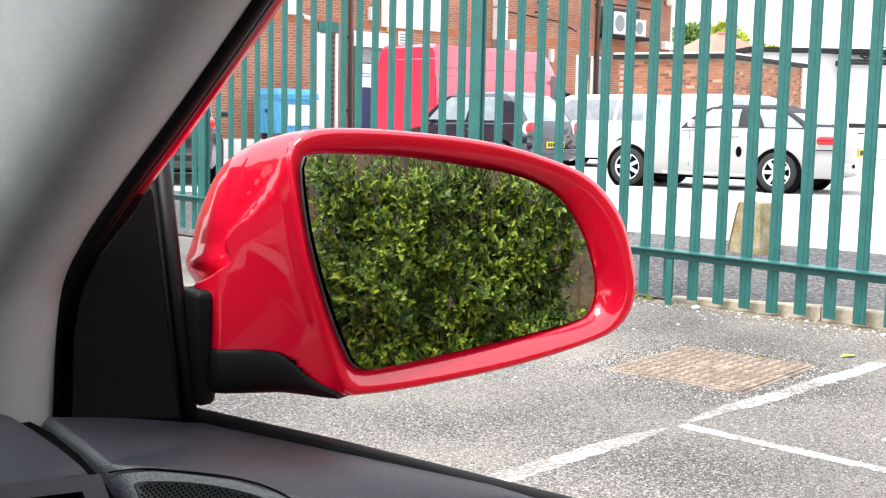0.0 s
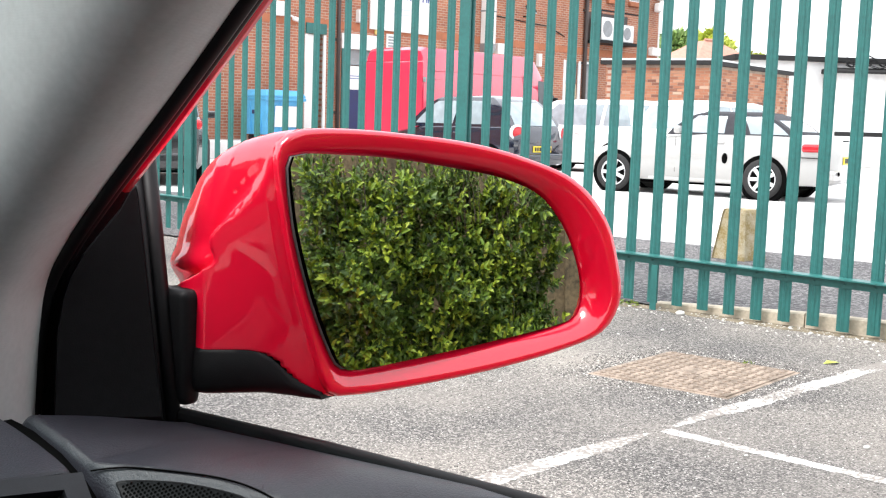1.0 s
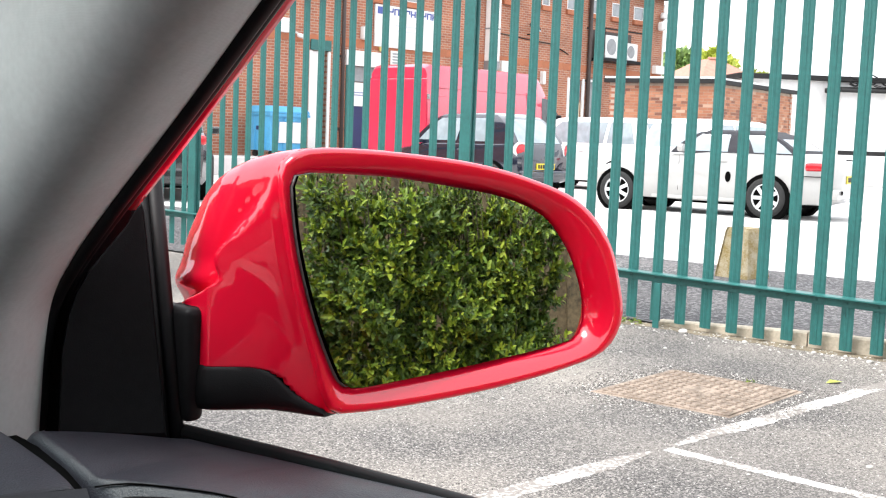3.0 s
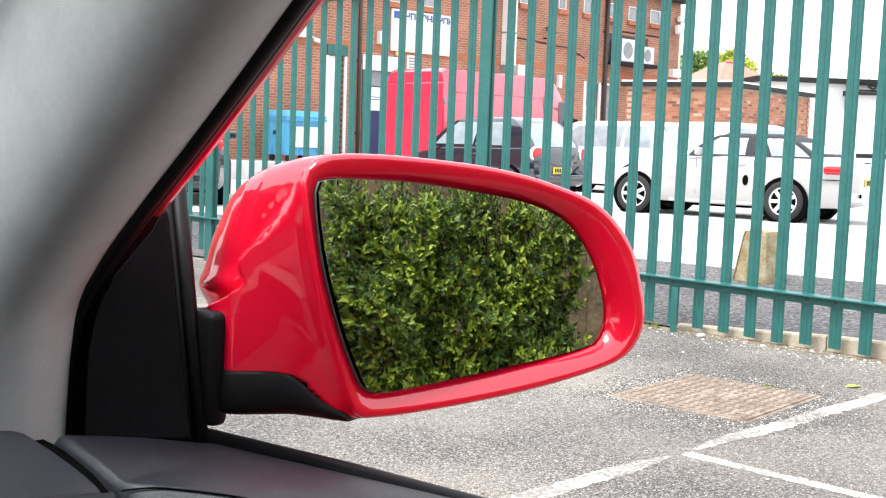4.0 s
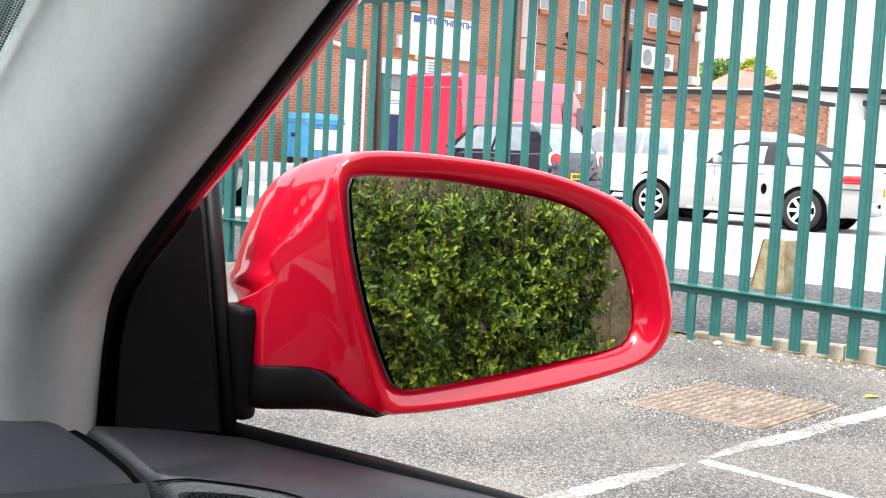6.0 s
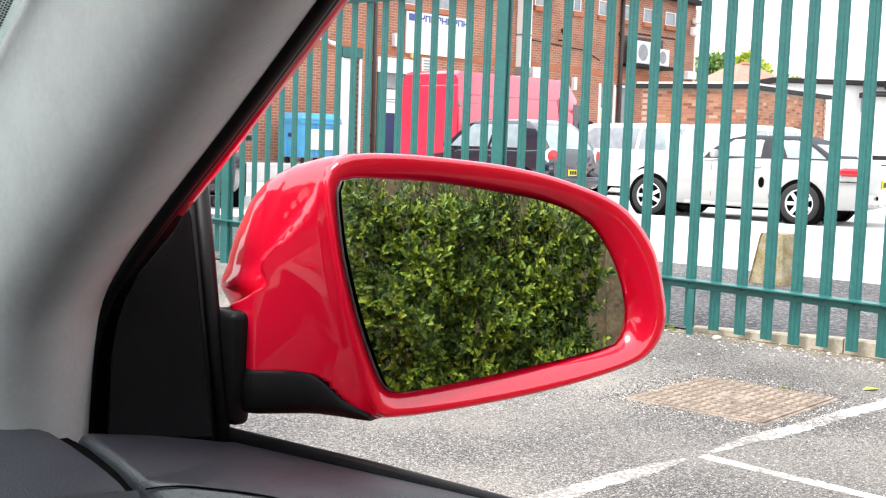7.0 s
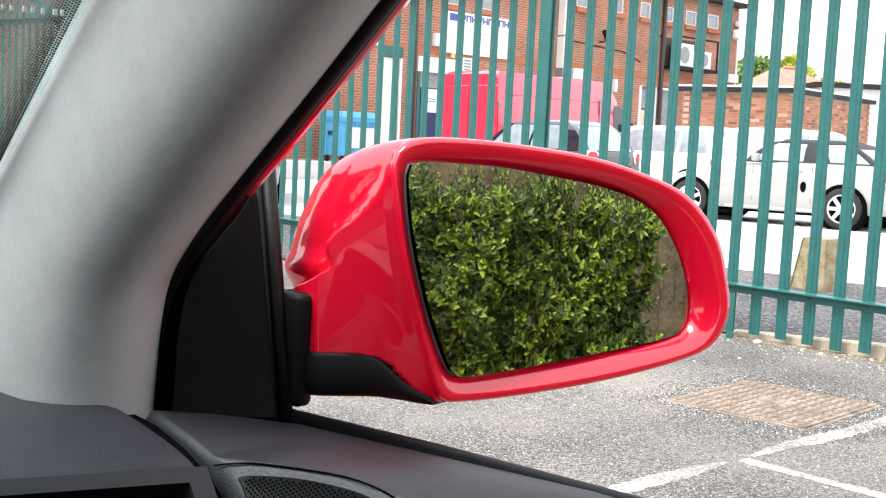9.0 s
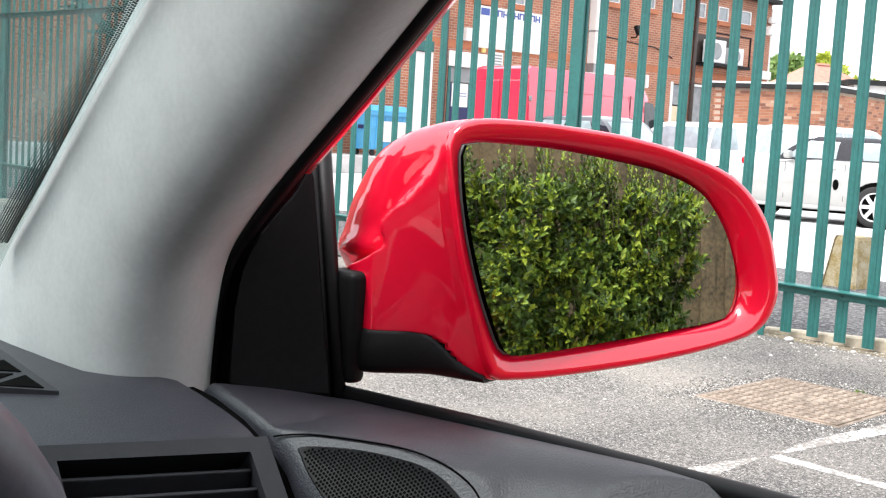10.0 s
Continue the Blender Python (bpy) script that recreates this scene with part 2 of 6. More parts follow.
# pale base colour stands in for sky reflected in and seen through the glass
CAR_PANE = mat("car_window", (0.32, 0.38, 0.41), 0.05, 0.0, 0.3, 0.7, spec=0.9)
BROWN_PIPE = mat("brown_drainpipe", (0.05, 0.035, 0.03), 0.5, 0, 0.2, 5)
FELT = mat("black_roof_edge", (0.014, 0.014, 0.014), 0.8, 0, 0.3, 2)
BLUE_BIN = mat("blue_plastic_bin", (0.09, 0.40, 0.68), 0.45, 0, 0.15, 3)
NAVY = mat("navy_door_paint", (0.022, 0.028, 0.11), 0.5, 0, 0.15, 3)
NAVY_CAR = mat("navy_car_paint", (0.008, 0.011, 0.024), 0.15, 0.0, 0.1, 2, coat=1.0)
NAVY_CAR.node_tree.nodes["Principled BSDF"].inputs["Coat IOR"].default_value = 1.7
BLACK_CAR = mat("black_car_paint", (0.012, 0.012, 0.014), 0.25, 0, 0.1, 2, coat=1.0)
WHITE_CAR = mat("white_car_paint", (0.80, 0.80, 0.79), 0.3, 0, 0.05, 2, coat=0.8)
SILVER_CAR = mat("pale_silver_car_paint", (0.43, 0.425, 0.41), 0.3, 0.15, 0.05, 2, coat=0.8)
SOFT_TOP = mat("black_canvas_top", (0.035, 0.035, 0.042), 0.85, 0, 0.25, 20, 0.2, 300)
TYRE = mat("tyre_rubber", (0.02, 0.02, 0.02), 0.8, 0, 0.3, 20)
ALLOY = mat("alloy_rim", (0.75, 0.75, 0.76), 0.35, 0.2, 0.1, 10)
TAIL = mat("red_tail_lens", (0.55, 0.02, 0.03), 0.15, 0, 0.2, 20, coat=0.5)
AMBER = mat("amber_lens", (0.75, 0.28, 0.03), 0.2, 0, 0.2, 20)
CLEAR_LENS = mat("clear_lens", (0.6, 0.62, 0.64), 0.1, 0.2, 0.2, 20)
PLATE = mat("yellow_number_plate", (0.80, 0.62, 0.04), 0.4, 0, 0.05, 10)
PLATE_BAR = mat("plate_lettering", (0.02, 0.02, 0.02), 0.5, 0, 0.1, 10)
CREAM = mat("cream_door_paint", (0.68, 0.58, 0.40), 0.5, 0, 0.12, 3)
YELLOW = mat("yellow_plastic", (0.78, 0.62, 0.22), 0.5, 0, 0.1, 3)
GREY_METAL = mat("grey_sheet_metal", (0.32, 0.33, 0.34), 0.45, 0.5, 0.2, 3)
SIGN_BLUE = mat("blue_lettering", (0.06, 0.10, 0.34), 0.5, 0, 0.1, 3)
SIGN_PALE = mat("pale_blue_lettering", (0.55, 0.60, 0.72), 0.5, 0, 0.1, 3)
LEAF = leaf_mat("privet_leaf", (0.27, 0.36, 0.022), (0.024, 0.062, 0.009), 0.45)
OLD_LEAF = leaf_mat("mature_privet_leaf", (0.13, 0.205, 0.022), (0.024, 0.062, 0.009), 0.5)
YOUNG_LEAF = leaf_mat("young_privet_leaf", (0.38, 0.45, 0.04), (0.13, 0.23, 0.02), 0.5)
TWIG = mat("twig_bark", (0.10, 0.085, 0.055), 0.9, 0, 0.3, 30)
TREE_LEAF = leaf_mat("tree_leaf", (0.24, 0.36, 0.09), (0.11, 0.19, 0.06), 0.5)
LIME_LEAF = leaf_mat("yellow_green_leaf", (0.55, 0.58, 0.08), (0.36, 0.44, 0.07), 0.5)
BARK = mat("bark", (0.13, 0.10, 0.07), 0.9, 0, 0.3, 8)
BOARD = mat("weathered_fence_board", (0.20, 0.145, 0.080), 0.9, 0, 0.4, 5, 0.3, 40, base2=(0.07, 0.052, 0.030))
ROOF_TILE = mat("pink_roof_tile", (0.48, 0.24, 0.18), 0.85, 0, 0.25, 5, 0.3, 20)
PEBBLE = mat("pale_stone", (0.62, 0.60, 0.56), 0.9, 0, 0.35, 20)
SOIL = mat("gritty_dirt", (0.22, 0.18, 0.12), 0.95, 0, 0.4, 15, 0.5, 60)
SHIELD = glass_mat("windscreen_glass", (0.86, 0.96, 0.95), 0.18, 0.46)
TINTED = glass_mat("dark_tinted_glass", (0.32, 0.34, 0.34), 0.01, 0.04)
SIDE_GLASS = glass_mat("clear_side_glass", (0.88, 0.92, 0.90), 0.01, 0.04)
WHEEL_HIDE = mat("smooth_dark_leather", (0.11, 0.113, 0.13), 0.38, 0, 0.2, 25, 0.2, 900, relief=0.0003)


# ---------- mesh helpers ----------
def part(name, bm, material, parent=None, label="", smooth=False, sharp=None):
    """Links a bmesh as one mesh object, under a thing or a part where one is given."""
    bmesh.ops.recalc_face_normals(bm, faces=bm.faces)
    me = bpy.data.meshes.new(name)
    bm.to_mesh(me)
    bm.free()
    me.materials.append(material)
    if smooth:
        for f in me.polygons:
            f.use_smooth = True
        if sharp:
            me.set_sharp_from_angle(angle=radians(sharp))
    ob = new(name, me)
    if parent is not None:
        ob.parent = parent
    if label:
        ob["label"] = label
    return ob


def thing(name, m, label, category, group="", kind=""):
    e = new(name)
    e.matrix_basis = m
    return tagged(e, label, category, group, kind)


def box(size, at=(0, 0, 0), bevel=0.0, bm=None, turn=None, seg=2):
    out = bm or bmesh.new()
    m = Matrix.Translation(at) @ (turn or Matrix()) @ Matrix.Diagonal((*size, 1))
    r = bmesh.ops.create_cube(out, size=1.0, matrix=m)
    if bevel:
        vs = set(r["verts"])
        es = [e for e in out.edges if e.verts[0] in vs and e.verts[1] in vs]
        bmesh.ops.bevel(out, geom=es, offset=bevel, segments=seg, affect="EDGES", profile=0.5)
    return out


def loft(rings, closed=True, caps=True, bm=None):
    out = bm or bmesh.new()
    vs = [[out.verts.new(p) for p in r] for r in rings]
    n = len(vs[0])
    for a, b in zip(vs, vs[1:]):
        for i in range(n if closed else n - 1):
            j = (i + 1) % n
            out.faces.new((a[i], a[j], b[j], b[i]))
    if caps and closed:
        out.faces.new(vs[0])
        out.faces.new(vs[-1])
    return out


def spline(points, n, closed=True):
    """Catmull-Rom through the points, n samples."""
    p = [Vector(q) for q in points]
    m = len(p)
    out = []
    spans = m if closed else m - 1
    for i in range(n):
        u = i / n * spans if closed else i / (n - 1) * spans
        k = min(int(u), spans - 1)
        t = u - k
        g = (lambda j: p[j % m]) if closed else (lambda j: p[max(0, min(m - 1, j))])
        a, b, c, d = g(k - 1), g(k), g(k + 1), g(k + 2)
        out.append(0.5 * ((2 * b) + (c - a) * t + (2 * a - 5 * b + 4 * c - d) * t * t + (3 * b - a - 3 * c + d) * t ** 3))
    return out


def tube(path, r, n=10, bm=None, squash=1.0):
    path = [Vector(p) for p in path]
    rings = []
    for i, p in enumerate(path):
        d = (path[min(i + 1, len(path) - 1)] - path[max(i - 1, 0)]).normalized()
        side = d.cross(Vector((0, 0, 1)))
        side = side.normalized() if side.length > 1e-4 else Vector((1, 0, 0))
        up = side.cross(d).normalized()
        rr = r[i] if isinstance(r, (list, tuple)) else r
        rings.append([p + side * rr * math.cos(a) + up * rr * squash * math.sin(a) for a in [2 * math.pi * k / n for k in range(n)]])
    return loft(rings, bm=bm)


def prism(outline, depth, axis="y", at=0.0, bm=None):
    """A flat outline given as (u, z) pairs, extruded along x or y from at to at + depth."""
    f = (lambda u, z, k: (u, k, z)) if axis == "y" else (lambda u, z, k: (k, u, z))
    return loft([[f(u, z, at) for u, z in outline], [f(u, z, at + depth) for u, z in outline]], bm=bm)


def lathe(profile, n=24, axis="x", bm=None):
    """profile: (along the axis, radius) pairs."""
    rings = []
    for k in range(n):
        a = 2 * math.pi * k / n
        rings.append([(d, r * math.cos(a), r * math.sin(a)) for d, r in profile])
    out = bm or bmesh.new()
    vs = [[out.verts.new(p) for p in r] for r in rings]
    for i in range(n):
        a, b = vs[i], vs[(i + 1) % n]
        for j in range(len(profile) - 1):
            out.faces.new((a[j], a[j + 1], b[j + 1], b[j]))
    return out




def lettering(name, body, size, m, material, parent, depth=0.004):
    """Raised letters in the built-in font."""
    cu = bpy.data.curves.new(name, "FONT")
    cu.body, cu.size, cu.extrude, cu.align_x, cu.align_y = body, size, depth, "CENTER", "CENTER"
    tmp = new("tmp", cu)
    dg = bpy.context.evaluated_depsgraph_get()
    me = bpy.data.meshes.new_from_object(tmp.evaluated_get(dg))
    bpy.data.objects.remove(tmp)
    me.materials.clear()
    me.materials.append(material)
    ob = new(name, me)
    ob.parent = parent
    ob.matrix_basis = m
    return ob

# ---------- ground, yard, kerb, painted lines ----------


def along(s, off=0.0, z=0.0):
    """A point s metres along the steel fence and off metres behind it."""
    d, w = (-0.7431, 0.6691), (0.6691, 0.7431)
    return Vector((1.3027 + d[0] * s + w[0] * off, 6.6734 + d[1] * s + w[1] * off, z))


def sheet(name, corners, z, material, cuts=1, relief=0.0):
    bm = bmesh.new()
    a, b, c, d = [Vector((*p, z)) for p in corners]
    grid = []
    for i in range(cuts + 1):
        row = []
        for j in range(cuts + 1):
            u, v = i / cuts, j / cuts
            p = a * (1 - u) * (1 - v) + b * u * (1 - v) + c * u * v + d * (1 - u) * v
            p.z += relief * noise.noise(p * 0.9)
            row.append(bm.verts.new(p))
        grid.append(row)
    for i in range(cuts):
        for j in range(cuts):
            bm.faces.new((grid[i][j], grid[i + 1][j], grid[i + 1][j + 1], grid[i][j + 1]))
    return part(name, bm, material)


ground = sheet("ground", [(-900, -900), (900, -900), (900, 900), (-900, 900)], -0.03, YARD_TARMAC)
tagged(ground, "dark tarmac ground reaching to the horizon", "ground", kind="structure")
p0, p1, p2, p3 = along(-14, 0.035), along(18, 0.035), along(18, -24), along(-14, -24)
car_park = sheet("car_park_surface", [p.xy for p in (p0, p1, p2, p3)], 0.0, TARMAC, 4, 0.0)
tagged(car_park, "worn grey car park tarmac with pale chippings", "road", kind="structure")
verge = sheet("yard_edge_tarmac", [p.xy for p in (along(-14, 0.034), along(30, 0.034), along(30, 3.4), along(-14, 3.4))], 0.012, YARD_TARMAC, 30, 0.006)
tagged(verge, "dark tarmac strip behind the steel fence", "pavement", kind="structure")
p0, p1, p2, p3 = along(-30, 3.4), along(40, 3.4), along(40, 60), along(-30, 60)
yard = sheet("yard_surface", [p.xy for p in (p0, p1, p2, p3)], 0.0, YARD, 40, 0.004)
tagged(yard, "pale sunlit concrete yard with parked cars", "pavement", kind="structure")


def kerb():
    """Edging stones behind the foot of the fence; they stand out more and more to one end."""
    k = thing("kerb", Matrix(), "beige concrete edging stones below the green fence", "kerb", kind="structure")
    for i in range(9):
        s0, s1 = 0.02 - i * 0.915, 0.02 - (i + 1) * 0.915 + 0.008
        h0, h1 = 0.025 + 0.075 * min(1, i / 1.4), 0.025 + 0.075 * min(1, (i + 1) / 1.4)
        rings = []
        for s, h in ((s0, h0), (s1, h1)):
            rings.append([along(s, 0.03, -0.05), along(s, 0.03, h - 0.008), along(s, 0.04, h), along(s, 0.10, h), along(s, 0.10, -0.05)])
        part("kerb_stone", loft(rings), KERB, k)
    return k


kerb()


def stripe(a, b, width, fade=(0.0, 0.0)):
    """A painted line with ragged edges; fade: the metres over which it thins out at each end."""
    bm = bmesh.new()
    a, b = Vector((*a, 0)), Vector((*b, 0))
    d = (b - a).normalized()
    w = d.cross(Vector((0, 0, 1))) * width / 2
    n = max(2, int((b - a).length / 0.02))
    prev = None
    for i in range(n + 1):
        c = a.lerp(b, i / n)
        run, left = (c - a).length, (b - c).length
        thin = min(1.0, 0.25 + run / fade[0] if fade[0] else 1.0, 0.25 + left / fade[1] if fade[1] else 1.0)
        c = c + w.normalized() * 0.012 * noise.noise(c * 3.0)
        l, r = c + w * thin * (1 + 0.25 * noise.noise(c * 14) + 0.30 * noise.noise(c * 55)), c - w * thin * (1 + 0.25 * noise.noise(c * 12 + Vector((5, 0, 0))) + 0.25 * noise.noise(c * 60 + Vector((9, 0, 0))))
        row = [bm.verts.new((v.x, v.y, 0.0012)) for v in (l, r)]
        if prev:
            bm.faces.new((prev[0], prev[1], row[1], row[0]))
        prev = row
    return tagged(part("parking_line", bm, LINE), "worn white parking bay line painted on tarmac", "road marking", "parking lines", "structure")


stripe((-0.25, 2.85), (0.76, 3.867), 0.085, (0.0, 0.30))
stripe((0.86, 3.967), (4.6, 7.73), 0.085, (0.45, 0.0))
stripe((0.82, 3.915), (3.4, 1.48), 0.056)


def cover():
    m = pose(1.139, 4.870, -0.0065, 0, 0, 50.2)
    t = thing("manhole_cover", m, "rusty iron manhole cover with raised grid, set in tarmac", "manhole cover")
    part("frame", box((0.70, 0.63, 0.016), (0, 0, 0), 0.003), IRON, t)
    part("plate", box((0.665, 0.595, 0.010), (0, 0, 0.008), 0.002), IRON, t)
    stud = None
    for i in range(15):
        for j in range(13):
            if (i in (6, 7, 8) and j in (5, 6, 7)):
                continue
            x, y = (i - 7) * 0.0435, (j - 6) * 0.0445
            if stud is None:
                stud = part("stud", box((0.028, 0.016, 0.008), (0, 0, 0), 0.002, seg=1), IRON, t)
                o = stud
            else:
                o = new("stud", stud.data)
                o.parent = t
            o.matrix_basis = pose(x, y, 0.0135, 0, 0, 90 * ((i + j) % 2))
    part("keyway", box((0.10, 0.07, 0.006), (0, 0, 0.0125), 0.002), IRON, t)


cover()


# ---------- palisade fence ----------
def palisade():
    f = thing("palisade_fence", Matrix(), "tall green steel palisade fence along the car park", "fence")
    sl, ln = 0.0112, 0.0044
    X, Y = Vector((-0.7431, 0.6691, sl)), Vector((0.6691, 0.7431, 0))
    up = Vector((0.7431 * ln, -0.6691 * ln, 1)).normalized()
    prof = [(-0.034, 0.006), (-0.025, 0.0), (-0.010, -0.001), (-0.005, -0.005), (0.005, -0.005), (0.010, -0.001), (0.025, 0.0), (0.034, 0.006),
            (0.033, 0.009), (0.025, 0.003), (0.010, 0.002), (0.005, -0.002), (-0.005, -0.002), (-0.010, 0.002), (-0.025, 0.003), (-0.033, 0.009)]
    o = Vector((1.3027, 6.6734, 0.306))
    basis = Matrix((X.normalized(), Y, up)).transposed().to_4x4()
    mesh = None
    for n in range(-26, 84):
        at = o + X * (0.16 * n)
        m = Matrix.Translation(at) @ basis
        if mesh is None:
            rings = [[(x, y, z) for x, y in prof] for z in (-0.275, 1.98)] + [[(x * 0.15, y, 2.10) for x, y in prof]]
            ob = part("pale", loft(rings), GREEN_STEEL, f)
            mesh = ob.data
        else:
            ob = new("pale", mesh)
            ob.parent = f
        ob.matrix_basis = m @ pose(0, -0.03, 0.012 * noise.noise(Vector((n * 3.1, 0, 0))), 0, 0.35 * noise.noise(Vector((n * 1.7, 4, 0))), 0)
    for h, nm in ((-0.0, "bottom_rail"), (1.72, "top_rail")):
        a, b = o + X * (0.16 * -27) + up * h, o + X * (0.16 * 85) + up * h
        rings = []
        for p in (a, b):
            rings.append([p + Y * y + up * z for y, z in ((-0.100, 0.0), (-0.036, 0.003), (-0.036, -0.052), (-0.042, -0.052), (-0.042, -0.004), (-0.100, -0.007))])
        part(nm, loft(rings), GREEN_STEEL, f)
    for n in (-27, -9, 9, 27, 45, 63, 81):
        at = o + X * (0.16 * n + 0.012)
        bm = box((0.088, 0.010, 2.75), (0.0, -0.060, 0.85))
        box((0.010, 0.05, 2.75), (-0.025, -0.034, 0.85), bm=bm)
        box((0.070, 0.008, 2.75), (0.0, -0.006, 0.85), bm=bm)
        part("post", bm, GREEN_STEEL, f).matrix_basis = Matrix.Translation(at) @ basis
    at = o + X * -0.045
    part("stub", box((0.040, 0.006, 0.27), (0, -0.088, -0.185), 0.001, bm=box((0.006, 0.05, 0.27), (0.017, -0.062, -0.185), 0.001)), GREEN_STEEL, f).matrix_basis = Matrix.Translation(at) @ basis
    bolt = None
    for n in range(-12, 40):
        if bolt is None:
            ob = part("bolt", lathe([(0, 0.0), (0, 0.006), (0.004, 0.005), (0.006, 0.0)], 8), GREEN_STEEL, f)
            bolt = ob.data
        else:
            ob = new("bolt", bolt)
            ob.parent = f
        ob.matrix_basis = Matrix.Translation(o + X * (0.16 * n) + up * -0.03 + Y * -0.043) @ basis @ pose(0, 0, 0, 0, 0, -90)


palisade()


def bollard():
    t = thing("concrete_bollard", pose(2.46, 9.26, 0.01, 0, 0, 40), "low tapered concrete bollard with yellow lichen", "bollard")
    rings = []
    for z, w in ((0, 0.155), (0.03, 0.153), (0.37, 0.108), (0.395, 0.10), (0.40, 0.08)):
        r = []
        for sx, sy in ((-1, -1), (1, -1), (1, 1), (-1, 1)):
            c = 0.012
            for k in ((1, 0), (0, 1)) if sx * sy > 0 else ((0, 1), (1, 0)):
                r.append((sx * (w - c * k[0]), sy * (w - c * k[1]), z))
        rings.append(r)
    part("block", loft(rings), BOLLARD, t)


bollard()


# ---------- the brick building ----------
WALL = Matrix.Translation((-4.16, 31.5, 0)) @ Matrix.Rotation(math.atan2(0.724, 0.69), 4, "Z")   # local x along the wall, y into it


def wall_box(name, s0, s1, z0, z1, front, depth, material, parent, bevel=0.0, label=""):
    """A slab on the facade; front is how far it stands proud."""
    return part(name, box((s1 - s0, depth + front, z1 - z0), ((s0 + s1) / 2, (depth - front) / 2, (z0 + z1) / 2), bevel), material, parent, label)


def window(b, s0, s1, z0, z1):
    w = part("window", box((s1 - s0, 0.05, z1 - z0), ((s0 + s1) / 2, 0.06, (z0 + z1) / 2)), PANE, b)
    t = 0.03
    bm = box((s1 - s0, 0.06, t), ((s0 + s1) / 2, 0.02, z0 + t / 2))
    box((s1 - s0, 0.06, t), ((s0 + s1) / 2, 0.02, z1 - t / 2), bm=bm)
    for s in (s0 + t / 2, s1 - t / 2):
        box((t, 0.058, z1 - z0 - 2 * t), (s, 0.02, (z0 + z1) / 2), bm=bm)
    part("frame", bm, PALE_FRAME, w)
    part("sill", box((s1 - s0 + 0.16, 0.16, 0.16), ((s0 + s1) / 2, -0.03, z0 - 0.085), 0.01), BAND, w)


def wall_with_holes(s0, s1, z0, z1, holes, thick):
    """A wall slab cut by rectangular openings (s0, s1, z0, z1), built from blocks round them."""
    bm = bmesh.new()
    ss = sorted({s0, s1, *[v for h in holes for v in h[:2]]})
    zs = sorted({z0, z1, *[v for h in holes for v in h[2:]]})
    for a, c in zip(ss, ss[1:]):
        run = None
        for k, (d, e) in enumerate(zip(zs, zs[1:])):
            solid = not any(h[0] <= (a + c) / 2 <= h[1] and h[2] <= (d + e) / 2 <= h[3] for h in holes)
            if solid and run is None:
                run = d
            if run is not None and (not solid or k == len(zs) - 2):
                top = e if solid else d
                box((c - a, thick, top - run), ((a + c) / 2, thick / 2, (run + top) / 2), bm=bm)
                run = None
    bmesh.ops.remove_doubles(bm, verts=bm.verts, dist=0.0005)
    return bm


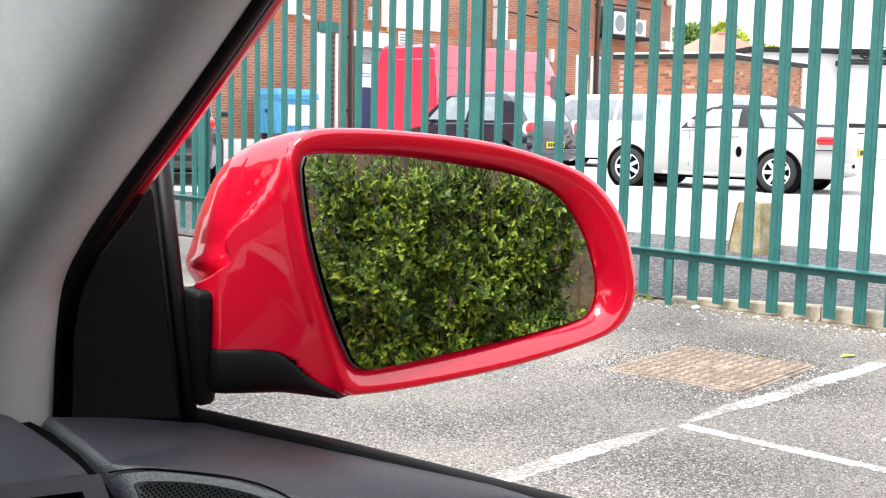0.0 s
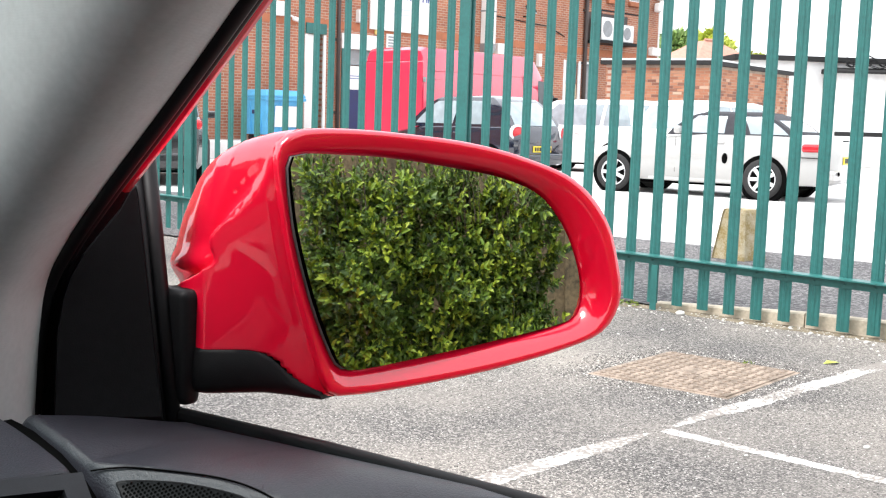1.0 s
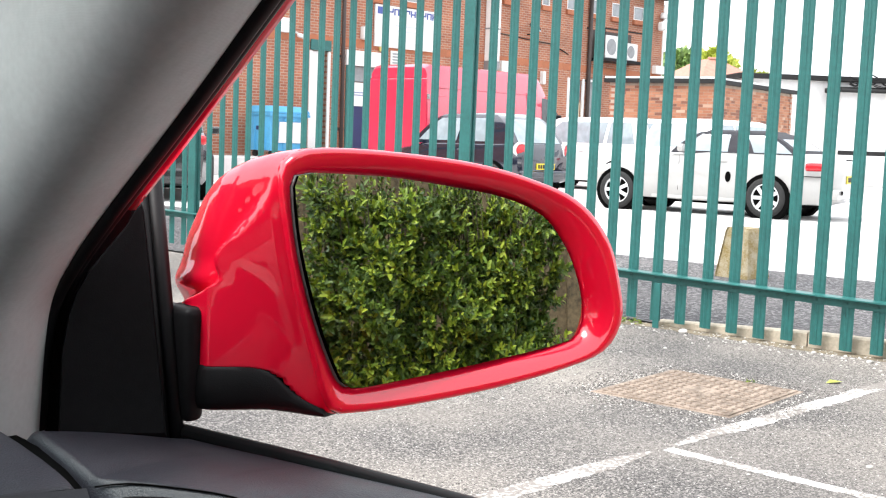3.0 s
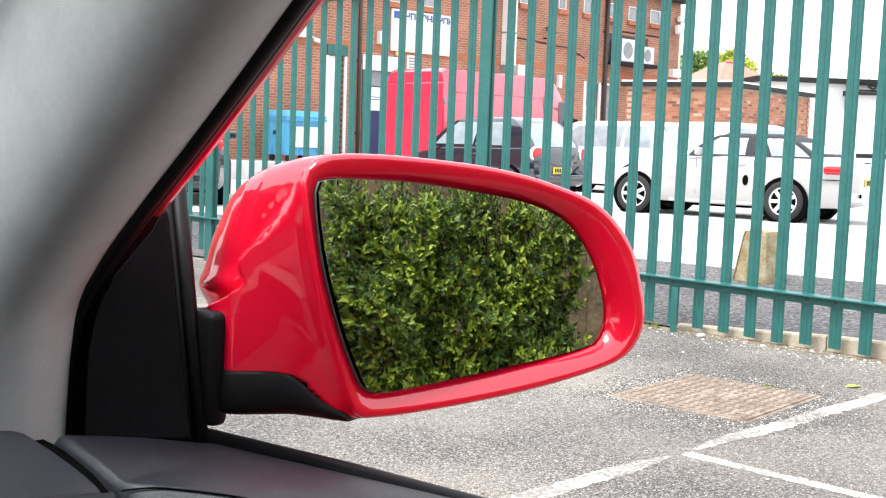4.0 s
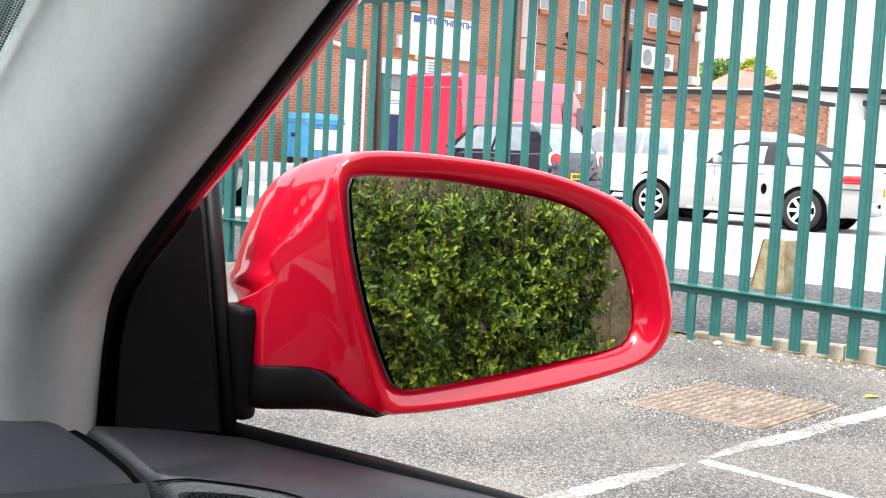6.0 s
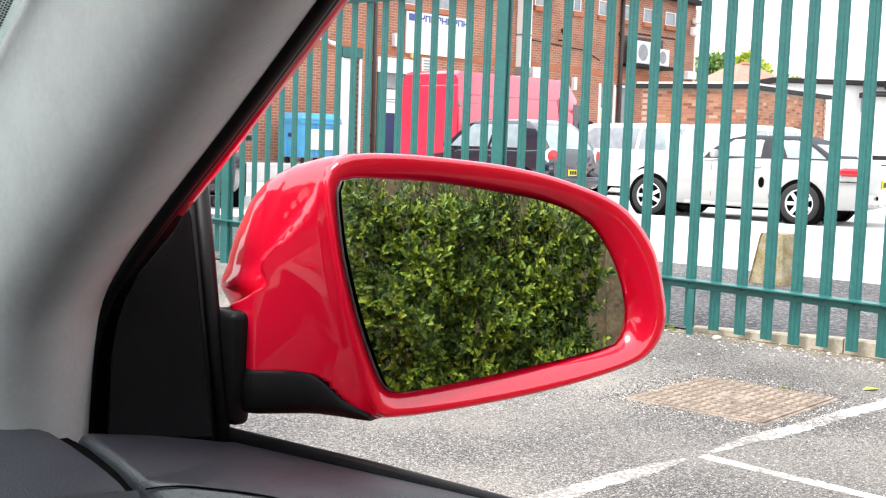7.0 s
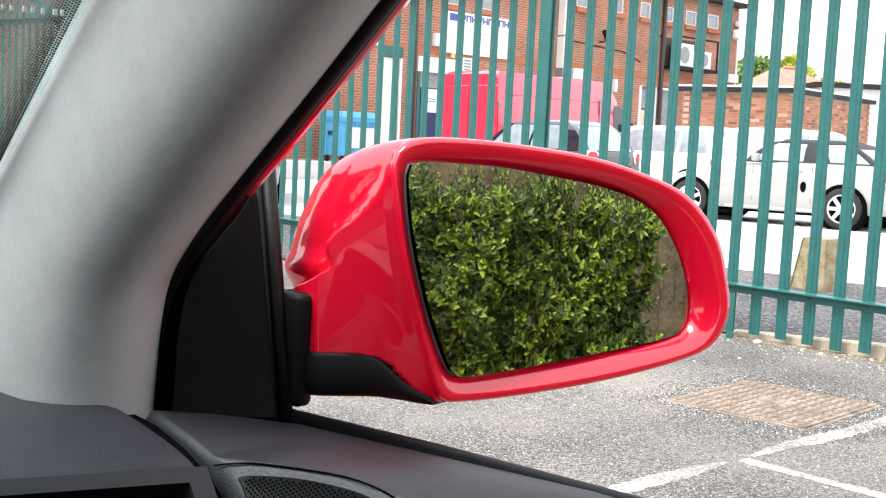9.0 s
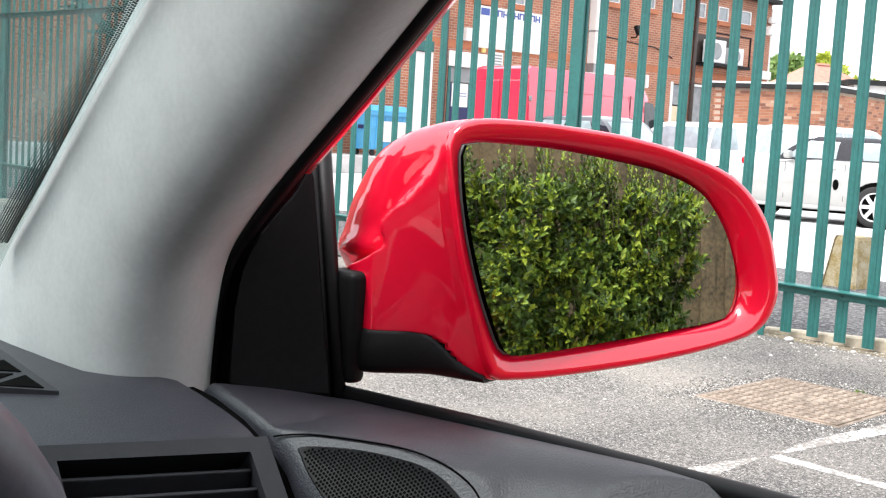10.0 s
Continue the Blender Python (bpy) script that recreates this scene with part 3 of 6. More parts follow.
def building():
    b = thing("brick_building", WALL, "two-storey red brick building with flat roof and pale band", "building")
    wins = [(3.2, 3.80, 4.95, 5.9), (4.62, 5.22, 4.95, 5.9), (8.95, 9.5, 5.5, 6.02), (10.9, 11.3, 5.52, 6.02), (12.25, 12.78, 5.52, 6.02), (13.62, 14.1, 5.52, 6.02), (14.85, 15.45, 5.53, 6.02), (16.2, 16.85, 5.55, 6.03), (0.6, 1.2, 4.95, 5.9), (-2.2, -1.6, 4.95, 5.9)]
    doors = [(2.34, 3.62, 0.0, 2.98), (12.55, 13.3, 0.0, 3.2), (1.02, 1.68, 0.0, 3.3), (13.72, 14.3, 0.6, 3.3)]
    part("wall", wall_with_holes(-22, 18.15, -0.1, 6.45, wins + doors, 0.3), BRICK, b)
    part("side_wall", box((0.3, 12, 6.55), (18.0, 6.3, 3.175)), BRICK, b)
    part("back_wall", box((40.1, 0.3, 6.4), (-2.0, 12.2, 3.1)), BRICK, b)
    part("roof", box((40.6, 12.8, 0.16), (-1.9, 6.1, 6.53), 0.02), FELT, b)
    part("inner_floor", box((39.5, 11.5, 0.1), (-2.1, 6.2, 0.0)), GREY_METAL, b)
    wall_box("string_course", -22, 18.16, 3.50, 3.70, 0.012, 0.02, BAND, b)
    for w in wins:
        window(b, *w)
    # delivery door with its lintel board and notice
    d = wall_box("door", 2.40, 3.56, 0.0, 2.52, -0.12, 0.18, NAVY, b)
    part("notice", box((0.62, 0.02, 0.66), (2.9, 0.105, 2.19)), WHITE, d)
    for z in (2.24, 2.17):
        part("notice_line", box((0.5, 0.006, 0.022), (2.9, 0.092, z)), SIGN_BLUE, d)
    wall_box("transom", 2.40, 3.56, 2.55, 2.98, -0.10, 0.16, GREY_METAL, b)
    wall_box("lintel_board", 2.28, 3.75, 2.98, 3.40, 0.06, 0.02, WHITE, b)
    for s in (2.36, 3.60):
        wall_box("door_frame", s - 0.05, s + 0.05, 0, 2.98, 0.03, 0.1, GREEN_STEEL, b)
    wall_box("alarm_lamp", 3.53, 3.66, 3.44, 3.58, 0.10, 0.0, YELLOW, b, 0.03)
    # tall white door with a green head
    wall_box("white_door", 0.93, 1.48, 0.0, 3.28, -0.05, 0.1, WHITE, b)
    wall_box("door_head", 1.0, 1.72, 3.30, 3.58, 0.05, 0.02, GREEN_STEEL, b)
    for s in (1.02, 1.68):
        wall_box("white_jamb", s - 0.04, s + 0.04, 0.0, 3.28, 0.03, 0.02, WHITE, b)
    # cream door and the narrow dark window by the drainpipe
    d = wall_box("cream_door", 12.58, 13.27, 0.0, 2.45, -0.06, 0.12, CREAM, b)
    wall_box("fanlight", 12.58, 13.27, 2.5, 3.17, -0.07, 0.12, PANE, b)
    for s in (12.5, 13.35):
        wall_box("door_post", s - 0.06, s + 0.06, 0, 3.25, 0.02, 0.03, PALE_FRAME, b)
    wall_box("side_light", 13.75, 14.27, 0.65, 3.25, -0.06, 0.1, PANE, b)
    for z in (0.66, 1.9, 3.22):
        wall_box("side_light_bar", 13.72, 14.30, z - 0.04, z + 0.04, 0.0, 0.04, PALE_FRAME, b)
    # drainpipes
    for s, r in ((2.12, 0.055), (13.52, 0.075)):
        pipe = part("drainpipe", tube([(s, -0.09, 0.05), (s, -0.09, 6.4)], r, 10), BROWN_PIPE, b, smooth=True)
        for z in (1.2, 3.2, 5.0):
            part("bracket", box((r * 3.2, 0.08, 0.07), (s, -0.05, z)), BROWN_PIPE, pipe)
    # wall duct
    bm = box((0.40, 0.30, 3.6), (8.30, -0.16, 5.3), 0.02)
    du = part("duct", bm, WHITE, b)
    part("duct_band", box((0.42, 0.32, 0.05), (8.30, -0.16, 4.5)), GREY_METAL, du)
    part("duct_bend", prism([(8.10, 3.5), (8.50, 3.5), (8.50, 3.32), (8.33, 3.10), (8.10, 3.2)], 0.30, at=-0.31), GREY_METAL, du)
    # small boxes and lamps on the wall
    for s, z, w, h in ((0.0, 3.86, 0.32, 0.38), (2.95, 3.9, 0.27, 0.36), (9.05, 3.35, 0.5, 0.42), (11.0, 3.15, 0.14, 0.42)):
        wall_box("wall_box", s - w / 2, s + w / 2, z - h / 2, z + h / 2, 0.16, 0.0, WHITE, b, 0.02)
    cam_ = part("security_camera", box((0.34, 0.12, 0.11), (0.55, -0.22, 3.60), 0.03, turn=Matrix.Rotation(radians(12), 4, "Y")), WHITE, b)
    part("camera_arm", tube([(0.45, 0.0, 3.72), (0.5, -0.14, 3.66), (0.52, -0.2, 3.62)], 0.025), WHITE, cam_)
    fl = part("floodlight", box((0.34, 0.14, 0.30), (10.2, -0.32, 4.72), 0.02, turn=Matrix.Rotation(radians(-25), 4, "X")), BLACK_PLASTIC, b)
    part("floodlight_arm", tube([(10.2, 0.0, 4.5), (10.2, -0.2, 4.5), (10.2, -0.28, 4.62)], 0.025), BLACK_PLASTIC, fl)
    part("floodlight_lens", box((0.28, 0.01, 0.24), (10.2, -0.40, 4.70), turn=Matrix.Rotation(radians(-25), 4, "X")), CLEAR_LENS, fl)
    part("cable", tube([(8.6, -0.02, 4.42), (9.6, -0.02, 4.38), (10.4, -0.02, 4.33), (11.4, -0.02, 4.30), (12.1, -0.02, 4.12), (12.4, -0.02, 4.02)], 0.018, 6), BLACK_RUBBER, b)
    wall_box("vent_panel", 4.02, 4.42, 3.08, 3.5, 0.03, 0.02, WHITE, b)
    for k in range(4):
        wall_box("vent_slat", 4.08, 4.36, 3.14 + k * 0.085, 3.18 + k * 0.085, 0.045, 0.0, GREY_METAL, b)
    # recess with two air conditioners on a bracket
    wall_box("plant_backing", 13.62, 16.1, 4.0, 4.98, 0.015, 0.02, BROWN_PIPE, b)
    part("plant_shelf", box((2.5, 0.62, 0.10), (14.86, -0.31, 3.95)), BLACK_PLASTIC, b)
    for s in (13.66, 16.06):
        part("plant_upright", box((0.05, 0.05, 1.05), (s, -0.58, 4.5)), BLACK_PLASTIC, b)
    part("plant_top_rail", box((2.45, 0.05, 0.05), (14.86, -0.58, 5.0)), BLACK_PLASTIC, b)
    for s, w, h in ((14.35, 0.86, 0.78), (15.55, 0.62, 0.6)):
        u = part("air_conditioner", box((w, 0.36, h), (s, -0.3, 4.02 + h / 2), 0.02), PALE_FRAME, b)
        part("fan_grille", lathe([(0.0, 0.0), (0.0, h * 0.36), (0.01, h * 0.38)], 20), GREY_METAL, u).matrix_basis = pose(s - 0.1, -0.485, 4.02 + h / 2, 0, 0, 90)
    # corner lamp and white downpipe
    part("corner_lamp", box((0.24, 0.24, 0.34), (17.75, -0.22, 5.45), 0.06), WHITE, b)
    part("corner_horn", box((0.34, 0.2, 0.22), (18.0, -0.15, 5.85), 0.05), WHITE, b)
    part("corner_pipe", tube([(18.22, 0.05, 0), (18.22, 0.05, 6.3)], 0.07, 8), WHITE, b)
    wall_box("corner_box", 17.55, 18.1, 3.7, 4.0, 0.2, 0.0, WHITE, b, 0.02)
    # fire escape against the far wing
    st = part("stair_stringer", tube([(-11.8, -1.2, 5.6), (-5.6, -1.2, 0.5)], 0.09, 6), GREEN_STEEL, b)
    part("stair_handrail", tube([(-12.0, -1.2, 6.6), (-5.6, -1.2, 1.5)], 0.03, 6), GREEN_STEEL, st)
    for k in range(12):
        u = k / 11
        x, z = -11.8 + 6.2 * u, 5.6 - 5.1 * u
        part("baluster", tube([(x, -1.2, z), (x, -1.2, z + 1.0)], 0.02, 6), GREEN_STEEL, st)
        part("tread", box((0.3, 0.9, 0.04), (x, -0.72, z + 0.02)), GREEN_STEEL, st)
    return b


building()


def shop_sign():
    t = thing("wall_sign", WALL @ pose(4.66, -0.05, 4.17), "large white sign board with blue lettering on brick", "sign")
    part("board", box((2.68, 0.06, 1.18), (0, 0, 0), 0.008), WHITE, t)
    part("emblem", box((0.34, 0.012, 0.20), (-1.10, -0.034, 0.43), 0.004), SIGN_BLUE, t)
    for k in range(9):
        x, w = -0.74 + k * 0.225, 0.15
        for dx, dz, sx, sz in ((-w / 2, 0, 0.045, 0.19), (w / 2, 0 if k % 3 else 0.04, 0.045, 0.19 if k % 3 else 0.11), (0, 0.075 if k % 2 else -0.01, w, 0.04)):
            part("letter_bar", box((sx, 0.012, sz), (x + dx, -0.034, 0.43 + dz)), SIGN_BLUE, t)
    for z, w in ((0.05, 0.9), (-0.10, 0.7)):
        part("text_bar", box((w, 0.010, 0.03), (-0.1, -0.033, z)), SIGN_PALE, t)
    return t


shop_sign()


# ---------- low brick outbuilding, white buildings, far roof and trees ----------
OUT = {}


def outbuilding():
    b = thing("brick_outbuilding", Matrix(), "low flat-roofed brick outbuilding with black felt edge", "outbuilding")
    a, c, d = Vector((4.46, 30.7, 0)), Vector((6.84, 29.4, 0)), Vector((10.1, 33.7, 0))
    e = a + (d - c)
    for nm, p, q in (("wall", a, c), ("wall", c, d), ("wall", d, e), ("wall", e, a)):
        L = (q - p).length
        bm = box((L, 0.2, 2.62), (L / 2, 0.1, 1.31))
        w = part(nm, bm, MORTAR if (p is a or p is c) else SHED_BRICK, b)
        if p is a:
            OUT["front"] = (w, L)
        if p is c:
            OUT["side"] = (w, L)
        w.matrix_basis = Matrix.Translation(p) @ Matrix.Rotation(math.atan2(q.y - p.y, q.x - p.x), 4, "Z")
        f = part("fascia", box((L + 0.24, 0.14, 0.11), (L / 2, -0.05, 2.675), 0.01), FELT, w)
        g = part("flashing", box((L + 0.20, 0.12, 0.045), (L / 2, -0.04, 2.755)), PALE_FRAME, w)
    bm = loft([[p + Vector((0, 0, z)) for p in (a, c, d, e)] for z in (2.62, 2.71)])
    part("roof", bm, FELT, b)
    return b


outbuilding()


def white_block(x0, y0, x1, y1, depth, h, label):
    p, q = Vector((x0, y0, 0)), Vector((x1, y1, 0))
    L = (q - p).length
    t = thing("white_building", Matrix.Translation(p) @ Matrix.Rotation(math.atan2(q.y - p.y, q.x - p.x), 4, "Z"), label, "building")
    part("wall", box((L, depth, h), (L / 2, depth / 2, h / 2)), RENDER_WHITE, t)
    part("roof", box((L + 0.5, depth + 0.5, 0.16), (L / 2, depth / 2, h + 0.08), 0.02), FELT, t)
    return t


wb = white_block(9.9, 38.4, 36, 39.6, 9, 3.32, "long low white rendered building with black roof edge")
lamp = part("security_light", box((0.30, 0.2, 0.36), (2.9, -0.1, 2.65), 0.03), GREY_METAL, wb)
part("lens", box((0.2, 0.02, 0.2), (2.9, -0.21, 2.63)), CLEAR_LENS, lamp)
wb2 = white_block(12.78, 37.5, 28.0, 36.7, 0.8, 2.93, "white rendered garage wing with dark gutter")
part("gutter", tube([(-0.1, -0.33, 2.97), (15, -0.33, 2.97)], 0.06, 8), FELT, wb2)
part("damp_course", box((15.2, 0.03, 0.14), (7.6, -0.015, 1.02)), FELT, wb2)
terrace = thing("terrace", pose(12.6, 36.1, 0, 0, 0, -3), "raised pale concrete terrace with weeds on top", "terrace", kind="structure")
part("slab", box((16, 1.5, 0.95), (8, 0.72, 0.475), 0.03), YARD, terrace)


def cable_bundle():
    rng = random.Random(8)
    t = thing("cable_bundle", pose(13.0, 37.15, 3.0), "tangle of black cables hung along a roof edge", "cable")
    for k in range(7):
        ps, z = [], rng.uniform(0.12, 0.42)
        for i in range(8):
            ps.append((i * 0.19 - 0.1, rng.uniform(-0.04, 0.04), z + rng.uniform(-0.10, 0.10) * (1 if 0 < i < 7 else 0.3)))
        part("cable", tube(spline(ps, 30, False), 0.014 + 0.008 * (k % 2), 6), BLACK_RUBBER, t)
    part("bracket", box((0.08, 0.10, 0.42), (1.24, 0.05, 0.28), 0.02), FELT, t)


cable_bundle()


def far_house():
    t = thing("far_house", pose(14.1, 62, 0, 0, 0, 20), "distant house with pink hipped tile roof", "house")
    part("wall", box((5.0, 6, 3.9), (0, 0, 1.95)), RENDER_WHITE, t)
    e, r = 2.75, 0.35
    bm = loft([[(-e, -3.2, 3.9), (e, -3.2, 3.9), (e, 3.2, 3.9), (-e, 3.2, 3.9)], [(-r, -0.5, 5.6), (r, -0.5, 5.6), (r, 0.5, 5.6), (-r, 0.5, 5.6)]])
    part("roof", bm, ROOF_TILE, t)
    part("ridge", tube([(-r, -0.5, 5.62), (r, -0.5, 5.62)], 0.1, 6), ROOF_TILE, t)


far_house()


def leaf_cloud(count, centres, size, rng, flat=0.5, shell=True):
    """Bent leaf blades scattered round clump centres (x, y, z, radius)."""
    vs, fs = [], []
    w = np.array([c[3] ** 2 for c in centres])
    pick = rng.choice(len(centres), count, p=w / w.sum())
    for k in pick:
        cx, cy, cz, r = centres[k]
        d = rng.normal(size=3)
        d /= np.linalg.norm(d)
        p = np.array((cx, cy, cz)) + d * r * (rng.uniform(0.55, 1.05) if shell else rng.uniform(0, 1))
        ax = d * 0.6 + rng.normal(size=3) * 0.7 + np.array((0, 0, 0.35))
        ax /= np.linalg.norm(ax)
        side = np.cross(ax, rng.normal(size=3))
        side /= np.linalg.norm(side)
        up = np.cross(side, ax)
        L = size * rng.uniform(0.7, 1.25)
        W = L * flat * 0.5
        b = len(vs)
        vs += [p, p + ax * L * 0.45 + side * W + up * W * 0.35, p + ax * L, p + ax * L * 0.45 - side * W + up * W * 0.35, p + ax * L * 0.5]
        fs += [(b, b + 1, b + 4), (b + 1, b + 2, b + 4), (b + 2, b + 3, b + 4), (b + 3, b, b + 4)]
    return [tuple(v) for v in vs], fs


def mesh_part(name, vs, fs, material, parent, smooth=False):
    me = bpy.data.meshes.new(name)
    me.from_pydata(vs, [], fs)
    me.materials.append(material)
    ob = new(name, me)
    ob.parent = parent
    return ob


def tree(x, y, h, spread, material, label, seed):
    rng = np.random.default_rng(seed)
    t = thing("tree", pose(x, y, 0), label, "tree", "far trees")
    bm = tube([(0, 0, 0), (0.1, 0, h * 0.3), (0.0, 0.1, h * 0.6)], [0.3, 0.22, 0.12])
    for k in range(7):
        a = k * 2.4
        tube([(0.05, 0, h * (0.3 + 0.04 * k)), (math.cos(a) * spread * 0.4, math.sin(a) * spread * 0.4, h * (0.5 + 0.04 * k)), (math.cos(a) * spread * 0.75, math.sin(a) * spread * 0.75, h * (0.6 + 0.05 * k))], [0.1, 0.07, 0.03], 6, bm)
    part("trunk", bm, BARK, t)
    cs = []
    for k in range(34):
        d = rng.normal(size=3)
        d /= np.linalg.norm(d)
        cs.append((d[0] * spread * rng.uniform(0.3, 0.9), d[1] * spread * 0.8, h * 0.68 + d[2] * h * 0.26, spread * rng.uniform(0.16, 0.32)))
    vs, fs = leaf_cloud(5200, cs, 0.42, rng, 0.6)
    mesh_part("crown", vs, fs, material, t)


tree(15.2, 74, 7.3, 2.0, TREE_LEAF, "distant leafy green tree above the roofs", 3)
tree(18.3, 78, 7.4, 1.9, LIME_LEAF, "distant yellow-green tree above the roofs", 4)
tree(21.0, 78, 6.6, 1.3, LIME_LEAF, "distant yellow-green tree above the roofs", 5)


# added walls close the sides never faced, so paint reflects no low sky
for at, size in (((-24.0, -6.0), (0.3, 42.0)), ((3.0, -27.0), (54.0, 0.3))):
    bw_ = thing("added_wall", pose(at[0], at[1], 0), "plain brick wall added to close the car park", "wall", kind="structure")
    part("wall", box((size[0], size[1], 4.0), (0, 0, 2.0)), SHED_BRICK, bw_)
    part("coping", box((size[0] + 0.1, size[1] + 0.1, 0.08), (0, 0, 4.04)), KERB, bw_)


# ---------- vehicles in the yard ----------
def wheel(parent, x, y, r, width=0.19):
    s = 1 if x > 0 else -1
    w = part("wheel", lathe([(-width / 2, r * 0.66), (-width / 2 - 0.012, r * 0.84), (-width / 2 + 0.02, r * 0.985), (0, r), (width / 2 - 0.02, r * 0.985), (width / 2 + 0.012, r * 0.84), (width / 2, r * 0.66)], 28), TYRE, parent, smooth=True)
    w.name = "wheel"
    w.matrix_basis = pose(x, y, r)
    o = s * width / 2
    bm = lathe([(o * 0.2, 0.0), (o * 0.2, r * 0.62), (o * 1.0, r * 0.70), (o * 1.04, r * 0.65), (o * 0.7, r * 0.60), (o * 0.5, r * 0.2)], 28)
    for k in range(7):
        a = k * math.pi / 3.5
        box((abs(o) * 0.35, r * 0.52, r * 0.17), (o * 0.85, math.cos(a) * r * 0.37, math.sin(a) * r * 0.37), 0.0, bm, Matrix.Rotation(a, 4, "X"))
    box((abs(o) * 0.5, r * 0.2, r * 0.2), (o * 0.8, 0, 0), 0.008, bm)
    part("rim", bm, ALLOY, w)
    part("brake", lathe([(o * 0.3, 0.0), (o * 0.3, r * 0.54)], 20), TYRE, w)
    return w


def quad_pane(bm, c, thick):
    """A thin pane from four corners (in order), with thickness along its normal."""
    c = [Vector(p) for p in c]
    n = (c[1] - c[0]).cross(c[3] - c[0]).normalized() * thick
    loft([[p for p in c], [p + n for p in c]], bm=bm)
    return bm


def saloon(name, label, paint, at, yaw, L, W, H, belt, gh, tail_h, nose_h, r, base, roof_mat=None, lamps="box", group="parked cars", plate=True, roof_panes=True, rear_span=0.42, shift=0.0, plate_z=0.56, tail_round=False, splits=None, hood=None):
    t = thing(name, pose(at[0], at[1], at[2] if len(at) > 2 else 0, 0, 0, yaw), label, "car", group)
    h = W / 2
    yb, yf = -L / 2, L / 2
    st = [(yb, 0.34, tail_h - 0.10, h * 0.80), (yb + 0.05, 0.26, tail_h - 0.02, h * 0.90), (yb + 0.22, 0.22, tail_h, h * 0.97), (yb + L * 0.25, 0.20, belt, h), (0, 0.19, belt, h),
          (yf - L * 0.28, 0.20, hood or belt - 0.02, h), (yf - 0.35, 0.22, nose_h, h * 0.95), (yf - 0.09, 0.25, nose_h - 0.10, h * 0.84), (yf, 0.33, nose_h - 0.22, h * 0.68)]
    if tail_round:
        st[0:3] = [(yb, 0.36, tail_h - 0.16, h * 0.52), (yb + 0.05, 0.28, tail_h - 0.07, h * 0.72), (yb + 0.17, 0.24, tail_h - 0.015, h * 0.86), (yb + 0.42, 0.22, tail_h, h * 0.96)]
    rings = []
    for k in range(41):
        u = k / 40 * (len(st) - 1)
        i = min(int(u), len(st) - 2)
        f = u - i
        y, zl, zb, w = [a * (1 - f) + b * f for a, b in zip(st[i], st[i + 1])]
        half = [(w * 0.55, zl), (w * 0.9, zl + 0.02), (w * 0.97, zl + 0.09), (w * 1.0, zl + (zb - zl) * 0.5), (w * 0.985, zl + (zb - zl) * 0.78), (w * 0.94, zb - 0.035), (w * 0.86, zb), (w * 0.4, zb + 0.012)]
        rings.append([(x, y, z) for x, z in half] + [(-x, y, z) for x, z in reversed(half)])
    body = part("body", loft(rings), paint, t, smooth=True, sharp=40)
    r0, r1, f1, f0 = gh
    bw, tw = h * 0.885, h * 0.70
    top = H - 0.03
    arc = lambda u: 0.62 * u ** 1.1 + 0.38 * (1 - math.sqrt(max(0.0, 1 - u * u)))
    wide = lambda u: bw + (tw - bw) * (0.6 * u + 0.4 * (1 - math.sqrt(max(0.0, 1 - u * u))))
    gr = []
    for k in range(13):
        u = math.sin(math.pi / 2 * k / 12)
        e, w = arc(u), wide(u)
        a, b = r0 + (r1 - r0) * e, f0 + (f1 - f0) * e
        z = belt - 0.03 + (top - belt + 0.03) * u
        gr.append([(-w, a, z), (-w * 0.6, a - 0.03, z), (w * 0.6, a - 0.03, z), (w, a, z), (w, (a + b) / 2, z), (w, b, z), (w * 0.6, b + 0.05, z), (-w * 0.6, b + 0.05, z), (-w, b, z), (-w, (a + b) / 2, z)])
    gr.append([(x * 0.86, y * 0.92 + 0.04 * (r1 + f1), z + 0.028) for x, y, z in gr[-1]])
    part("cabin", loft(gr), roof_mat or paint, t, smooth=True, sharp=50)

    def side(u, v, s, off):
        w = wide(u) + off
        e = arc(u)
        a, b = r0 + (r1 - r0) * e, f0 + (f1 - f0) * e
        return Vector((s * w, a + (b - a) * v, belt - 0.03 + (top - belt + 0.03) * u))
    steps = (0.12, 0.28, 0.44, 0.6, 0.74, 0.87)
    splits = splits or (((0.10, 0.34), (0.37, 0.92)) if roof_panes else ((0.50, 0.93),))
    for s in (-1, 1):
        for v0, v1 in splits:
            rows = []
            for u in steps:
                ua, ub = v0 + (0.03 * u if v0 < 0.2 else 0), v1 - (0.03 * u if v1 > 0.9 else 0)
                rows.append([side(u, ua, s, 0.006), side(u, ub, s, 0.006), side(u, ub, s, -0.004), side(u, ua, s, -0.004)])
            part("side_window", loft(rows), CAR_PANE, t, smooth=True, sharp=30)
    for nm, y0, y1, sg in (("windscreen", f0, f1, 1), ("rear_window", r0, r1, -1)):
        rows = []
        for u in (steps if roof_panes or sg > 0 else steps[1:5]):
            w, y = wide(u), y0 + (y1 - y0) * arc(u)
            z = belt - 0.03 + (top - belt + 0.03) * u
            edge = 0.05 if sg > 0 else 0.03
            rows.append([(-w * 0.84, y + sg * (edge * 0.4 + 0.006), z), (-w * 0.58, y + sg * (edge + 0.006), z), (w * 0.58, y + sg * (edge + 0.006), z), (w * 0.84, y + sg * (edge * 0.4 + 0.006), z), (w * 0.58, y + sg * (edge - 0.006), z), (-w * 0.58, y + sg * (edge - 0.006), z)])
        part(nm, loft(rows), CAR_PANE, t, smooth=True, sharp=30)
